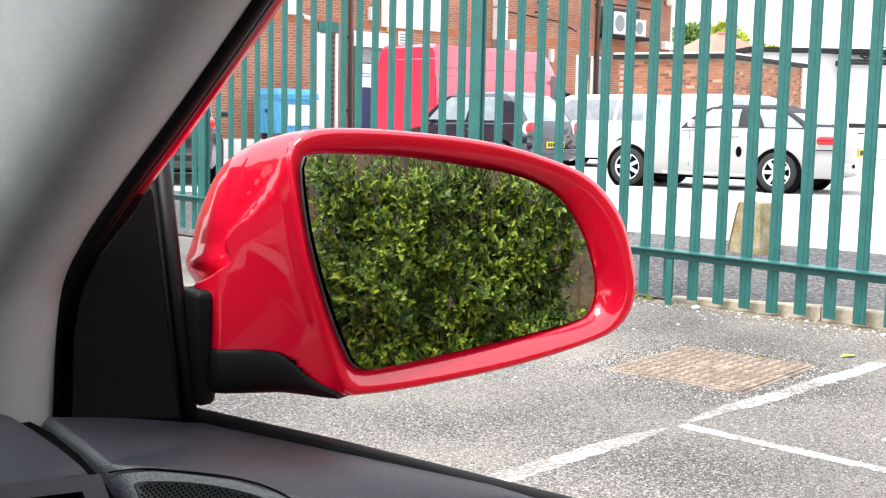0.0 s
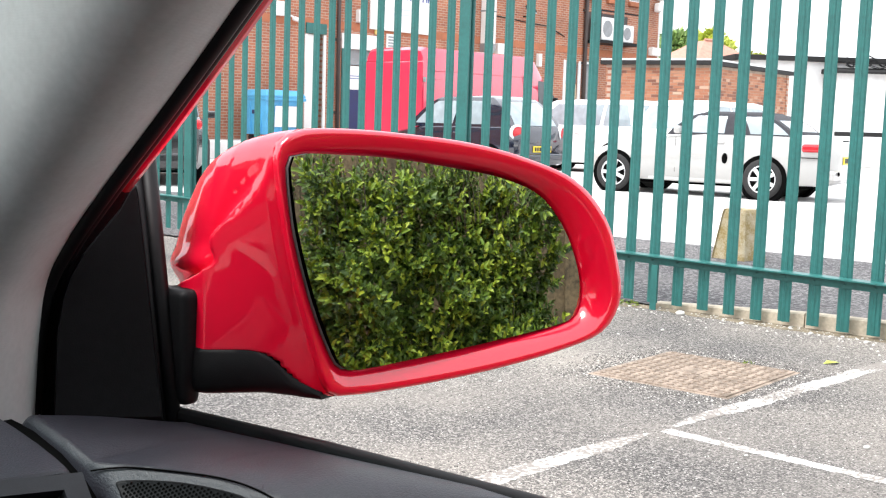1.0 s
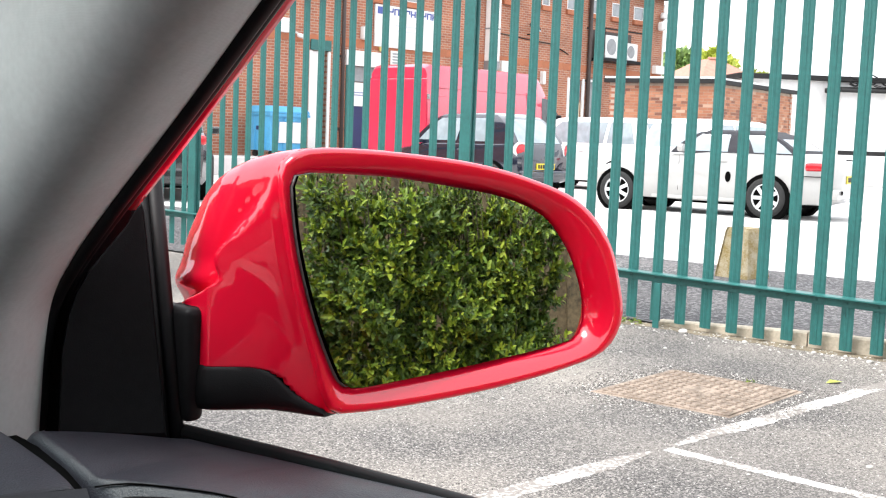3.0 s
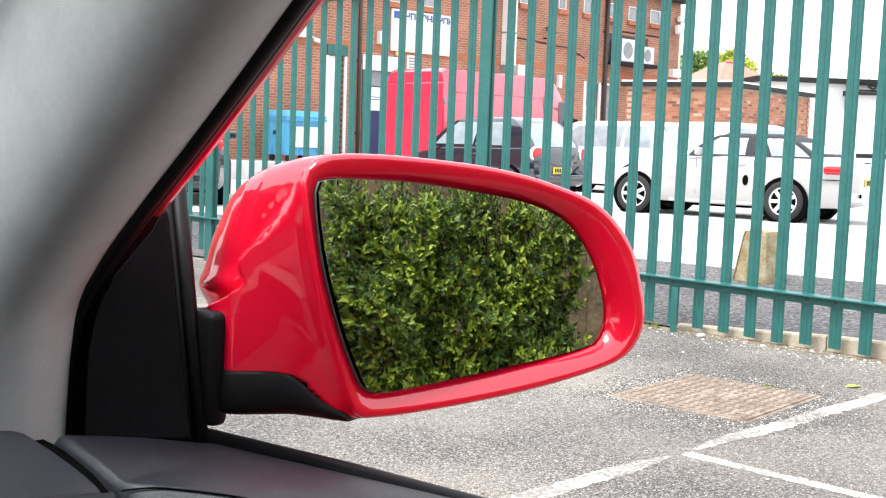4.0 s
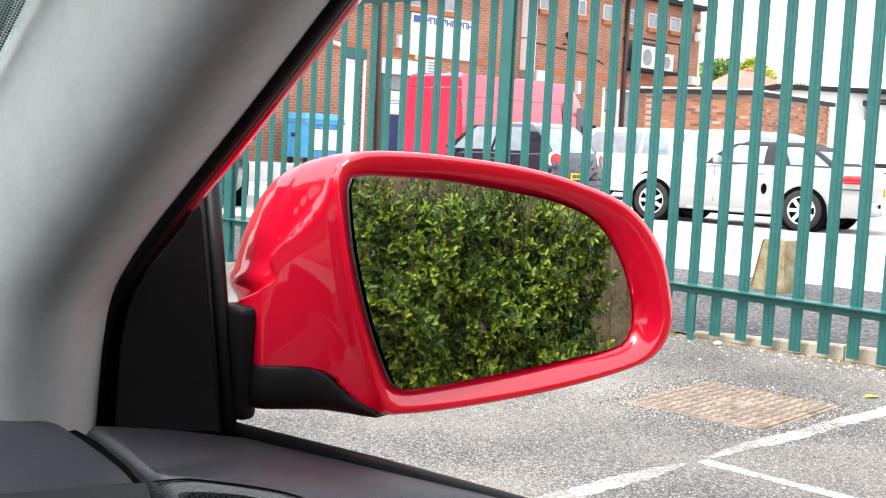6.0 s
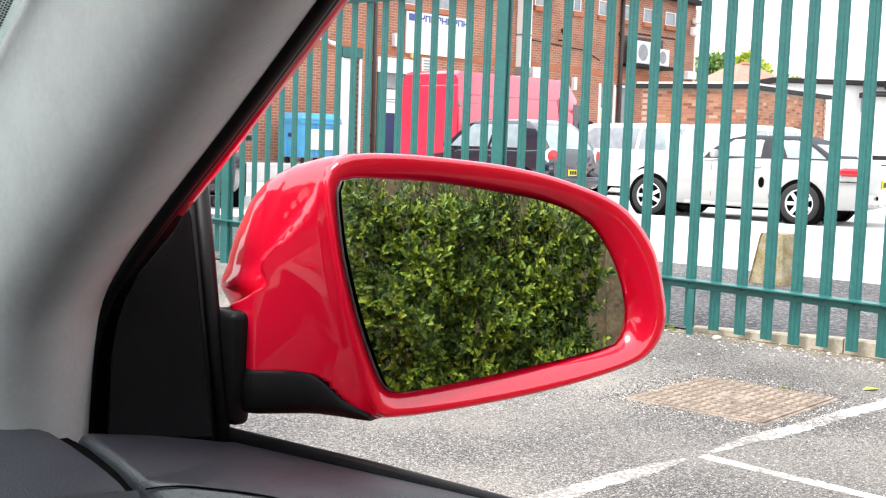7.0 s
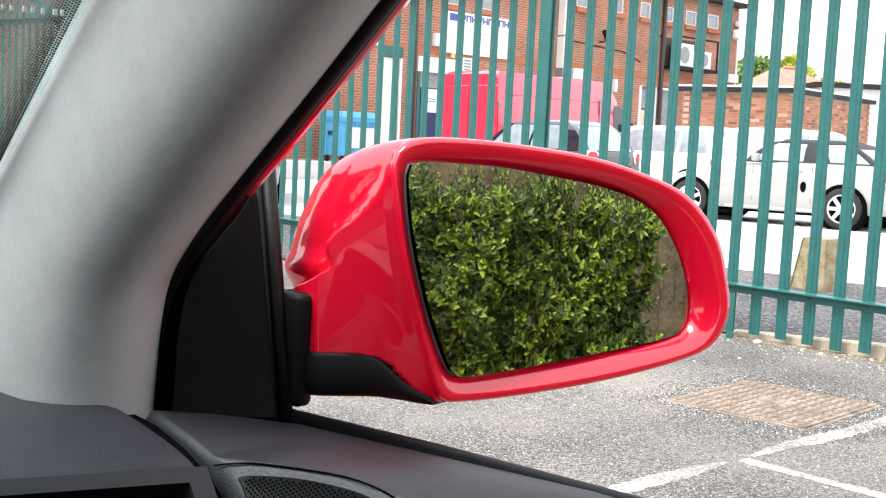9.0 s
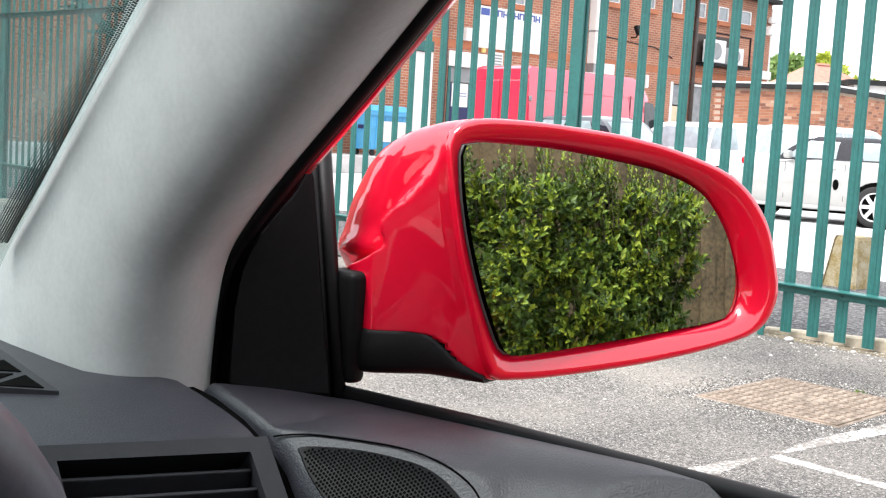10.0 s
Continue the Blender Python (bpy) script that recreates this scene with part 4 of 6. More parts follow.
    for y in (shift - base / 2, shift + base / 2):
        for s in (-1, 1):
            part("wheel_arch", lathe([(s * (h - 0.20), r * 1.0), (s * (h - 0.20), r * 1.17), (s * (h + 0.003), r * 1.17), (s * (h + 0.003), 0.0)], 28), GAP, t).matrix_basis = pose(0, y, r)
            wheel(t, s * (h - 0.075), y, r)
    for s in (-1, 1):
        x = s * (h + 0.001)
        for y0 in (base * 0.16, -base * 0.22):
            part("door_seam", box((0.006, 0.005, belt - 0.42), (s * (h * 0.982), y0, (belt + 0.30) / 2)), GAP, t)
        part("door_handle", box((0.03, 0.16, 0.03), (s * h * 0.99, -base * 0.13, belt - 0.13), 0.01), paint, t)
        part("sill_trim", box((0.03, base - 2.5 * r, 0.05), (s * h * 0.965, 0, 0.25), 0.01), paint, t)
        part("side_mirror", box((0.17, 0.10, 0.12), (s * (h + 0.05), f0 - 0.25, belt + 0.05), 0.035, seg=3), paint, t)
        if lamps == "round":
            part("tail_lamp", lathe([(-0.05, 0.0), (-0.05, 0.125), (0.03, 0.11), (0.045, 0.0)], 20), TAIL, t).matrix_basis = pose(s * h * 0.78, yb + 0.05, tail_h - 0.13, 0, 0, -110 if s < 0 else -70)
            part("lamp_ring", lathe([(-0.05, 0.12), (-0.05, 0.155), (0.015, 0.15), (0.02, 0.12)], 24), ALLOY, t).matrix_basis = pose(s * h * 0.78, yb + 0.05, tail_h - 0.13, 0, 0, -110 if s < 0 else -70)
        elif lamps == "wrap":
            tl = part("tail_lamp", box((0.09, 0.36, 0.12), (s * h * 0.885, yb + 0.28, tail_h - 0.18), 0.04, seg=3, turn=Matrix.Rotation(radians(-s * 22), 4, "Z")), TAIL, t)
            part("bumper_joint", box((0.02, 0.5, 0.012), (s * h * 0.93, yb + 0.30, tail_h - 0.32), turn=Matrix.Rotation(radians(-s * 18), 4, "Z")), GAP, t)
        else:
            tl = part("tail_lamp", box((h * rear_span, 0.30, 0.15), (s * h * (0.945 - rear_span / 2), yb + 0.175, tail_h - 0.14), 0.05, seg=3), TAIL, t)
            part("indicator", box((0.10, 0.306, 0.08), (s * h * (0.945 - rear_span / 2), yb + 0.170, tail_h - 0.12), 0.02), AMBER, tl)
        part("head_lamp", box((h * 0.42, 0.30, 0.14), (s * h * 0.62, yf - 0.22, nose_h - 0.14), 0.05, seg=3), CLEAR_LENS, t)
    if plate:
        pl = part("number_plate", box((0.52, 0.015, 0.115), (0, yb - 0.012, plate_z), 0.004), PLATE, t)
        for k in range(7):
            part("plate_bar", box((0.045, 0.006, 0.075), (-0.2 + k * 0.066 + (0.02 if k > 3 else 0), yb - 0.022, plate_z)), PLATE_BAR, pl)
    part("rear_bumper", box((W * 0.86, 0.10, 0.16), (0, yb + 0.03, 0.40), 0.04, seg=3), paint, t)
    part("underbody", box((W * 0.8, L * 0.72, 0.10), (0, 0, 0.22)), GAP, t)
    return t


# convertible: two wheels stand at about (2.92, 18.74) and (5.04, 17.89)
conv = saloon("convertible_car", "pale silver two-seat convertible with black canvas top", SILVER_CAR, (4.58, 18.79), 55, 4.05, 1.66, 1.31, 0.965,
              (-1.45, -0.86, 0.06, 0.58), 0.975, 0.72, 0.31, 2.44, hood=0.87, roof_mat=SOFT_TOP, roof_panes=False, splits=((0.03, 0.33), (0.54, 0.94)), lamps="wrap", shift=0.2, plate_z=0.62, tail_round=True)
part("side_vent", lathe([(-0.02, 0.0), (-0.02, 0.09), (0.02, 0.085), (0.02, 0.0)], 20), GAP, conv).matrix_basis = pose(-0.815, -0.42, 0.60) @ Matrix.Diagonal((1, 0.5, 0.9, 1))
part("bumper_vent", box((0.30, 0.03, 0.06), (-0.42, -2.015, 0.43), 0.012, turn=Matrix.Rotation(radians(20), 4, "Z")), GAP, conv)
part("boot_handle", box((0.34, 0.03, 0.035), (0, -1.97, 0.90), 0.01), GAP, conv)
for x in (-0.16, -0.26):
    part("exhaust", lathe([(-0.14, 0.038), (0.0, 0.042), (0.0, 0.0)], 14), ALLOY, conv).matrix_basis = pose(x, -2.03, 0.34, 0, 0, -90)
saloon("hatchback_car", "dark navy small hatchback with round red tail lamps", NAVY_CAR, (0.85, 23.75), 44, 3.60, 1.64, 1.55, 0.96,
       (-1.66, -1.0, 0.28, 1.15), 0.99, 0.84, 0.30, 2.32, lamps="round", splits=((0.20, 0.53), (0.56, 0.95)))
saloon("estate_car", "white estate car parked nose-in by others", WHITE_CAR, (3.6, 27.2), 46, 4.3, 1.78, 1.62, 1.0,
       (-2.05, -1.75, 0.42, 1.15), 1.0, 0.9, 0.32, 2.6)
saloon("white_hatchback_car", "white hatchback with red and amber tail lamps", WHITE_CAR, (5.92, 24.15), -43.6, 4.0, 1.74, 1.58, 0.98,
       (-1.9, -1.55, 0.42, 1.12), 1.0, 0.88, 0.31, 2.5)
saloon("black_car", "black hatchback with yellow rear number plate", BLACK_CAR, (-4.36, 18.7), 10, 4.2, 1.62, 1.46, 0.98,
       (-1.95, -1.6, 0.4, 1.1), 1.02, 0.88, 0.32, 2.55, plate_z=0.72)


def van():
    t = thing("red_van", pose(1.02, 27.6, 0, 0, 0, -43.6), "tall red panel van parked beside the brick building", "van")
    L, W, H = 5.4, 1.95, 2.60
    y0 = -L / 2
    st = [(y0, 0.42, H - 0.08, 0.93), (y0 + 0.10, 0.40, H - 0.01, 0.98), (y0 + 0.6, 0.4, H, 1.0), (y0 + 3.4, 0.4, H, 1.0), (y0 + 3.75, 0.4, H - 0.10, 0.99), (y0 + 4.0, 0.4, H - 0.38, 0.985), (y0 + 4.55, 0.38, 1.42, 0.97), (y0 + 4.95, 0.36, 1.20, 0.94), (y0 + L - 0.1, 0.38, 1.0, 0.88), (y0 + L, 0.45, 0.85, 0.78)]
    rings = []
    for y, zl, zt, k in st:
        w = W / 2 * k
        tw = w * (0.86 if zt > 1.5 else 0.9)
        hs = [(w * 0.9, zl), (w, zl + 0.12), (w, zl + (zt - zl) * 0.45), (w * 0.985, zl + (zt - zl) * 0.62), (w * 0.93, zt - 0.14), (tw, zt - 0.03), (tw * 0.8, zt)]
        rings.append([(x, y, z) for x, z in hs] + [(-x, y, z) for x, z in reversed(hs)])
    part("body", loft(rings), RED_VAN, t, smooth=True, sharp=35)
    for s in (-1, 1):
        for z in (1.15, 1.92, 2.1):
            part("side_crease", box((0.012, 3.3, 0.025), (s * W / 2 * (0.995 if z < 1.5 else 0.965), -0.75, z), 0.004), RED_VAN, t)
        part("door_seam", box((0.01, 0.015, 1.7), (s * W / 2 * 0.985, 0.55, 1.3)), GAP, t)
        part("cab_window", quad_pane(bmesh.new(), [(s * 0.975, 1.1, 1.42), (s * 0.965, 1.95, 1.42), (s * 0.90, 1.42, 2.02), (s * 0.905, 1.1, 2.05)][::s], 0.01), VAN_PANE, t)
        part("rear_lamp", box((0.10, 0.08, 0.5), (s * 0.92, y0 + 0.02, 1.0), 0.02), TAIL, t)
        part("side_mirror", box((0.16, 0.10, 0.34), (s * 1.08, 1.55, 1.5), 0.03), BLACK_PLASTIC, t)
        for y in (-1.65, 1.75):
            part("wheel_arch", lathe([(s * 0.75, 0.40), (s * 0.982, 0.40), (s * 0.982, 0.0)], 24), GAP, t).matrix_basis = pose(0, y, 0.34)
            wheel(t, s * 0.89, y, 0.34, 0.2)
        part("rear_door", box((0.86, 0.03, 1.75), (s * 0.445, y0 - 0.004, 1.42), 0.03), RED_VAN, t)
        part("hinge", box((0.05, 0.04, 0.10), (s * 0.92, y0 + 0.0, 1.9)), GREY_METAL, t)
    part("windscreen", quad_pane(bmesh.new(), [(-0.82, 1.86, 1.46), (0.82, 1.86, 1.46), (0.74, 1.36, 2.16), (-0.74, 1.36, 2.16)], 0.02), VAN_PANE, t)
    pl = part("number_plate", box((0.52, 0.02, 0.115), (-0.35, y0 - 0.03, 0.62)), PLATE, t)
    for k in range(6):
        part("plate_bar", box((0.045, 0.006, 0.075), (-0.55 + k * 0.075, y0 - 0.042, 0.62)), PLATE_BAR, pl)
    part("bumper", box((1.85, 0.16, 0.22), (0, y0 - 0.03, 0.45), 0.03), BLACK_PLASTIC, t)


van()


def wheelie_bin():
    t = thing("wheeled_bin", WALL @ pose(-0.85, -1.0, 0.42), "large blue four-wheeled waste bin by the wall", "bin")
    corner = ((-1, -1), (1, -1), (1, 1), (-1, 1))
    rings = [[(sx * w, sy * d, z) for sx, sy in corner] for z, w, d in ((0.16, 0.56, 0.40), (1.0, 0.60, 0.44), (1.05, 0.63, 0.47), (1.09, 0.63, 0.47))]
    part("body", loft(rings), BLUE_BIN, t)
    part("lid", loft([[(sx * w, sy * d, z) for sx, sy in corner] for z, w, d in ((1.095, 0.64, 0.48), (1.14, 0.64, 0.48), (1.26, 0.56, 0.40), (1.28, 0.50, 0.34))]), BLUE_BIN, t)
    for x in (-0.42, -0.14, 0.14, 0.42):
        part("rib", box((0.05, 0.04, 0.8), (x, -0.43, 0.58), 0.01, turn=Matrix.Rotation(radians(3), 4, "X")), BLUE_BIN, t)
    part("rim_bar", box((1.30, 0.05, 0.07), (0, -0.475, 1.05), 0.01), BLUE_BIN, t)
    for y in (-0.2, 0.2):
        part("side_rib", box((0.04, 0.05, 0.8), (-0.59, y, 0.58), 0.01), BLUE_BIN, t)
    part("side_pocket", box((0.03, 0.22, 0.10), (-0.60, 0.0, 0.72), 0.01), NAVY, t)
    for x, y in ((-0.46, -0.32), (0.46, -0.32), (-0.46, 0.32), (0.46, 0.32)):
        part("castor", lathe([(-0.03, 0.0), (-0.03, 0.08), (0.03, 0.08), (0.03, 0.0)], 14), TYRE, t).matrix_basis = pose(x, y, 0.08)
    part("label", box((0.82, 0.01, 0.52), (0.08, -0.462, 0.62), turn=Matrix.Rotation(radians(3), 4, "X")), WHITE, t)


wheelie_bin()
plinth = thing("bin_plinth", WALL @ pose(0.0, -1.0, 0), "raised concrete apron along the brick wall", "pavement", kind="structure")
part("slab", box((22, 2.0, 0.42), (-4.0, 0.0, 0.21), 0.02), YARD, plinth)


# ---------- hedge and board fence beside the car, seen in the mirror ----------
CAR = pose(0, 0, 0, 0, 0, 46.05)      # local x to the car's right, y to its front


def oval_leaf(vs, fs, p, ax, up, length, width):
    """A small oval leaf folded along its midrib, from its stalk at p along ax."""
    side = np.cross(ax, up)
    side /= np.linalg.norm(side) + 1e-9
    up = np.cross(side, ax)
    b = len(vs)
    q = lambda a, w, h: tuple(p + ax * (a * length) + side * (w * width) + up * (h * length))
    vs += [q(0, 0, 0), q(0.28, 0.42, 0.07), q(0.68, 0.40, 0.06), q(1.0, 0, -0.10), q(0.68, -0.40, 0.06), q(0.28, -0.42, 0.07), q(0.30, 0, 0.0), q(0.70, 0, -0.02)]
    fs += [(b, b + 1, b + 6), (b, b + 6, b + 5), (b + 1, b + 2, b + 7, b + 6), (b + 6, b + 7, b + 4, b + 5), (b + 2, b + 3, b + 7), (b + 7, b + 3, b + 4)]


def hedge():
    rng = np.random.default_rng(11)
    t = thing("privet_hedge", CAR @ pose(1.25, -1.95, 0), "bushy green privet hedge growing by a board fence", "hedge")
    old, young, twigs = ([], []), ([], []), bmesh.new()
    lump = lambda x, z, f, k: noise.noise(Vector((x * f, z * f, k)))
    crest = lambda x: 1.40 - 0.12 * (x + 0.7) + 0.15 * lump(x, 0, 4.5, 3.0) + 0.08 * lump(x, 0, 13.0, 5.0)

    def shoot(p, d, length, fresh, size):
        """A shoot with opposite leaf pairs and a tuft at its tip."""
        d = d / np.linalg.norm(d)
        a = np.cross(d, rng.normal(size=3))
        a /= np.linalg.norm(a)
        b = np.cross(d, a)
        n = max(3, int(length / 0.017))
        for k in range(n + 1):
            u = k / n
            at = p + d * (length * u) + np.array((0, 0, 0.15 * length * u * u))
            tip = u > 0.6
            vs, fs = young if (fresh and tip) or rng.uniform() < 0.05 else old
            o = a if k % 2 else b
            for sgn in (-1, 1):
                ax = o * sgn * (1.0 - 0.45 * u) + d * (0.55 + 0.5 * u) + rng.normal(size=3) * 0.22
                ax /= np.linalg.norm(ax)
                L = size * rng.uniform(0.75, 1.2) * (1.0 if u < 0.8 else 0.8)
                oval_leaf(vs, fs, at, ax, d + rng.normal(size=3) * 0.25 + np.array((0, 0.2, 0.4)), L, L * 0.50)
    for k in range(3400):
        x = rng.uniform(-0.80, 0.72)
        z = rng.uniform(0.02, crest(x))
        if x > 0.61 + 0.12 * lump(0, z, 5.0, 9.0) or x < -0.70 + 0.12 * lump(0, z, 5.0, 4.0):
            continue
        front = 0.22 + 0.19 * lump(x, z, 3.2, 1.0) + 0.09 * lump(x, z, 6.5, 2.0) - 0.25 * max(0.0, z - 1.0) ** 1.5 - 0.9 * max(0.0, abs(x + 0.05) - 0.62) ** 2
        y = front - abs(rng.normal()) * 0.07
        d = np.array((rng.normal() * 0.45 + 0.3 * (x + 0.14), 0.75 + rng.normal() * 0.3, 0.55 + rng.normal() * 0.35))
        shoot(np.array((x, y, z)), d, rng.uniform(0.035, 0.095), lump(x, z, 5.0, 7.0) + rng.normal() * 0.25 > -0.06, rng.uniform(0.034, 0.050))
    # upright sprays that stand clear of the top and the end
    for k in range(200):
        x = rng.uniform(-0.78, 0.62)
        p = np.array((x, rng.uniform(-0.05, 0.20), crest(x) - rng.uniform(0.02, 0.12)))
        d = np.array((rng.normal() * 0.22, rng.normal() * 0.2, 1.0))
        L = rng.uniform(0.06, 0.24)
        shoot(p, d, L, rng.uniform() < 0.75, rng.uniform(0.022, 0.032))
        e = p + d / np.linalg.norm(d) * L
        tube([tuple(p - np.array((0, 0, 0.15))), tuple(p), tuple(e)], [0.004, 0.003, 0.0012], 5, twigs)
    inner = [(rng.uniform(-0.76, 0.46), rng.uniform(-0.25, 0.06), rng.uniform(0.05, 1.08), rng.uniform(0.08, 0.16)) for k in range(90)]
    vs, fs = leaf_cloud(7000, inner, 0.045, rng, 0.5)
    mesh_part("inner_leaves", vs, fs, OLD_LEAF, t)
    mesh_part("leaves", *old, OLD_LEAF, t)
    mesh_part("young_leaves", *young, YOUNG_LEAF, t)
    for k in range(42):
        x = rng.uniform(-0.7, 0.42)
        y = rng.uniform(-0.1, 0.10)
        h = rng.uniform(0.7, 1.25)
        tube([(x * 0.8, y, 0), (x * 0.9, y + 0.05, h * 0.5), (x + rng.uniform(-0.1, 0.1), y + rng.uniform(0.0, 0.12), h)], [0.010, 0.006, 0.002], 5, twigs)
    part("twig_growth", twigs, TWIG, t)


hedge()


def board_fence():
    f = thing("board_fence", CAR @ pose(0, -2.75, 0), "weathered brown close-board timber fence behind the hedge", "fence")
    rng = random.Random(5)
    me = None
    for k in range(34):
        x = 0.55 + k * 0.118
        if me is None:
            o = part("board", box((0.134, 0.018, 1.8), (0, 0, 0.92), 0.003, seg=1), BOARD, f)
            me = o.data
        else:
            o = new("board", me)
            o.parent = f
        o.matrix_basis = pose(x, 0.019 * (k % 2), rng.uniform(-0.012, 0.012), 0, rng.uniform(-0.3, 0.3), 0)
    for z in (0.35, 1.45):
        part("rail", box((4.1, 0.05, 0.08), (2.5, -0.05, z)), BOARD, f)


board_fence()


# ---------- our own car, seen from the driver's seat ----------
mine = thing("red_car", CAR, "red hatchback interior with black dashboard and red door mirror", "car")


def pts(rows):
    """Rows of (forward, right, up) as car-local points."""
    return [Vector((q, p, z)) for p, q, z in rows]


# mirror housing: the rim plane has its middle at C; a runs outward along the rim, b up, n to the driver
C = Vector((0.525, 0.498, 0.93))
A_ = Vector((0.9450, -0.3269, 0.0))
B_ = Vector((0.0316, 0.0913, 0.9953))
N_ = Vector((-0.3254, -0.9406, 0.0966)).normalized()
G = Vector((0.5166, 0.5078, 0.9313))          # middle of the glass
GA, GB, GN = Vector((0.9636, -0.2672, 0)), Vector((0.0210, 0.0756, 0.9969)), Vector((-0.2664, -0.9607, 0.0785))
RIM = [(-103.3, 67.2), (-97.7, 77.0), (-86.0, 81.4), (-63.3, 82.4), (-28.7, 80.9), (21.0, 76.0), (62.0, 67.2), (100.6, 52.5), (124.2, 26.9), (133.3, -5.0), (133.8, -26.1), (120.0, -45.2), (88.4, -55.4), (37.5, -64.5), (-18.7, -70.6), (-60.1, -72.7), (-74.4, -68.6), (-83.4, -42.2), (-95.1, 4.0), (-101.5, 43.6)]
GLASS = [(-87.5, 61), (-83, 67), (-75, 68.2), (-55, 67.6), (-24, 66), (16, 61), (58, 54), (90, 42), (110, 20), (121, -5), (124, -25), (118, -39), (102, -44), (56, -50), (5, -56), (-43, -61), (-55, -60), (-62, -50), (-74, -18), (-84, 23)]
NS, GS = 108, 0.984


def polar(outline, c, n):
    """The outline's radius round c at n even angles."""
    s = spline([(x, y, 0) for x, y in outline], 720)
    ang = np.array([math.atan2(p.y - c[1], p.x - c[0]) for p in s])
    rad = np.array([math.hypot(p.y - c[1], p.x - c[0]) for p in s])
    o = np.argsort(ang)
    want = np.array([-math.pi + 2 * math.pi * (k + 0.5) / n for k in range(n)])
    return want, np.interp(want, ang[o], rad[o], period=2 * math.pi)


def shut(rings):
    """A loft that is closed at its last ring alone."""
    bm = loft(rings, caps=False)
    bm.verts.ensure_lookup_table()
    n = len(rings[0])
    bm.faces.new(bm.verts[len(bm.verts) - n:])
    return bm


SMOOTH = lambda e: max(0.0, min(1.0, e)) ** 2 * (3 - 2 * max(0.0, min(1.0, e)))
# depth behind the rim (mm): roundness, scale, drift towards the car
BOWL = [(5, 0.0, 1.0, 0), (10, 0.02, 1.005, -3), (20, 0.06, 1.008, -9), (35, 0.15, 1.006, -18), (50, 0.29, 0.998, -27), (65, 0.43, 0.982, -34), (80, 0.55, 0.95, -39.5), (95, 0.67, 0.885, -46), (110, 0.80, 0.75, -51), (122, 0.92, 0.55, -52), (130, 1.0, 0.32, -50), (134, 1.0, 0.06, -48)]


def ridge(v):
    """Where the rim's inner end stands, in mm along the rim, at the height v."""
    return float(np.interp(v, (-72, -60, -42, -10, 17, 41, 67), (-75, -78, -83.6, -93, -100, -104, -106)))


def neck_face(v, q):
    """The flat inner face that runs from the rim back to the mirror's foot."""
    end, start = -136.0, ridge(v)
    return start + (end - start) * max(0.0, q - 5) / 38 if q < 43 else max(-144.0, end - 0.40 * (q - 43))


def neck_floor(q):
    """The lower edge of the red face over the black foot."""
    return float(np.interp(q, (0, 6, 10, 13, 16, 19, 23, 29), (-85, -77, -73, -69, -63, -56, -52, -50.5)))


def bowl(q):
    """One ring of the mirror housing, q mm behind the rim plane: a bowl, with the neck standing out of its inner end."""
    cols = list(zip(*BOWL))
    oval, scale, drift = [float(np.interp(q, cols[0], c)) for c in cols[1:]]
    out = []
    for a in RINGS:
        r = float(np.interp(a, WANT, RIM_R, period=2 * math.pi)) * 1.0
        e = 1 / math.sqrt((math.cos(a) / 116) ** 2 + (math.sin(a) / 79) ** 2)
        r = r * (1 - oval) + e * oval
        u, v = 10 + math.cos(a) * r, 5 + math.sin(a) * r
        u, v = -62 + (u + 62) * 1.024, 2 + (v - 2) * 1.024
        u, v = u * scale + drift * max(SMOOTH((10 - u) / 110), SMOOTH((q - 60) / 60)), 2 + (v - 2) * scale
        if u < -20:
            far = float(np.interp(v, REACH_V, REACH))
            face = neck_face(v, min(q, far)) + 0.7 * max(0.0, q - far)
            u -= 5 * math.exp(-((v - 5.0) / 9.0) ** 2) * SMOOTH((q - 38) / 22) * SMOOTH((120 - q) / 30)
            near = max(0.0, min(1.0, 0.5 + 0.5 * (u - face) / 9))
            out_u = u * (1 - near) + face * near - 4 * near * (1 - near)
            u += (out_u - u) * SMOOTH((v - neck_floor(q)) / 5.0) * SMOOTH((118 - q) / 40) * SMOOTH((q - 5) / 3) * SMOOTH((72 - v) / 14)
        out.append(C + A_ * (u / 1000) + B_ * (v / 1000) - N_ * (q / 1000))
    return out


# how deep the flat face reaches at each height; the neck runs on below, with a hollow over it
REACH_V = np.arange(-84, 85, 1.0)
REACH = np.interp(REACH_V, (-19, -13, -7, -1, 5, 12, 20, 33, 46, 60, 72), (120, 92, 66, 46, 37, 38, 41, 30, 18, 6, 5))
BELL = np.exp(-0.5 * (np.arange(-9, 10) / 3.2) ** 2)
REACH = np.convolve(np.pad(REACH, 9, "edge"), BELL / BELL.sum(), "valid")
WANT, RIM_R = polar(RIM, (10, 5), 240)
RINGS = [radians(a) for a in (*np.arange(-138, 168, 2.4), *np.arange(168, 222, 0.3))]


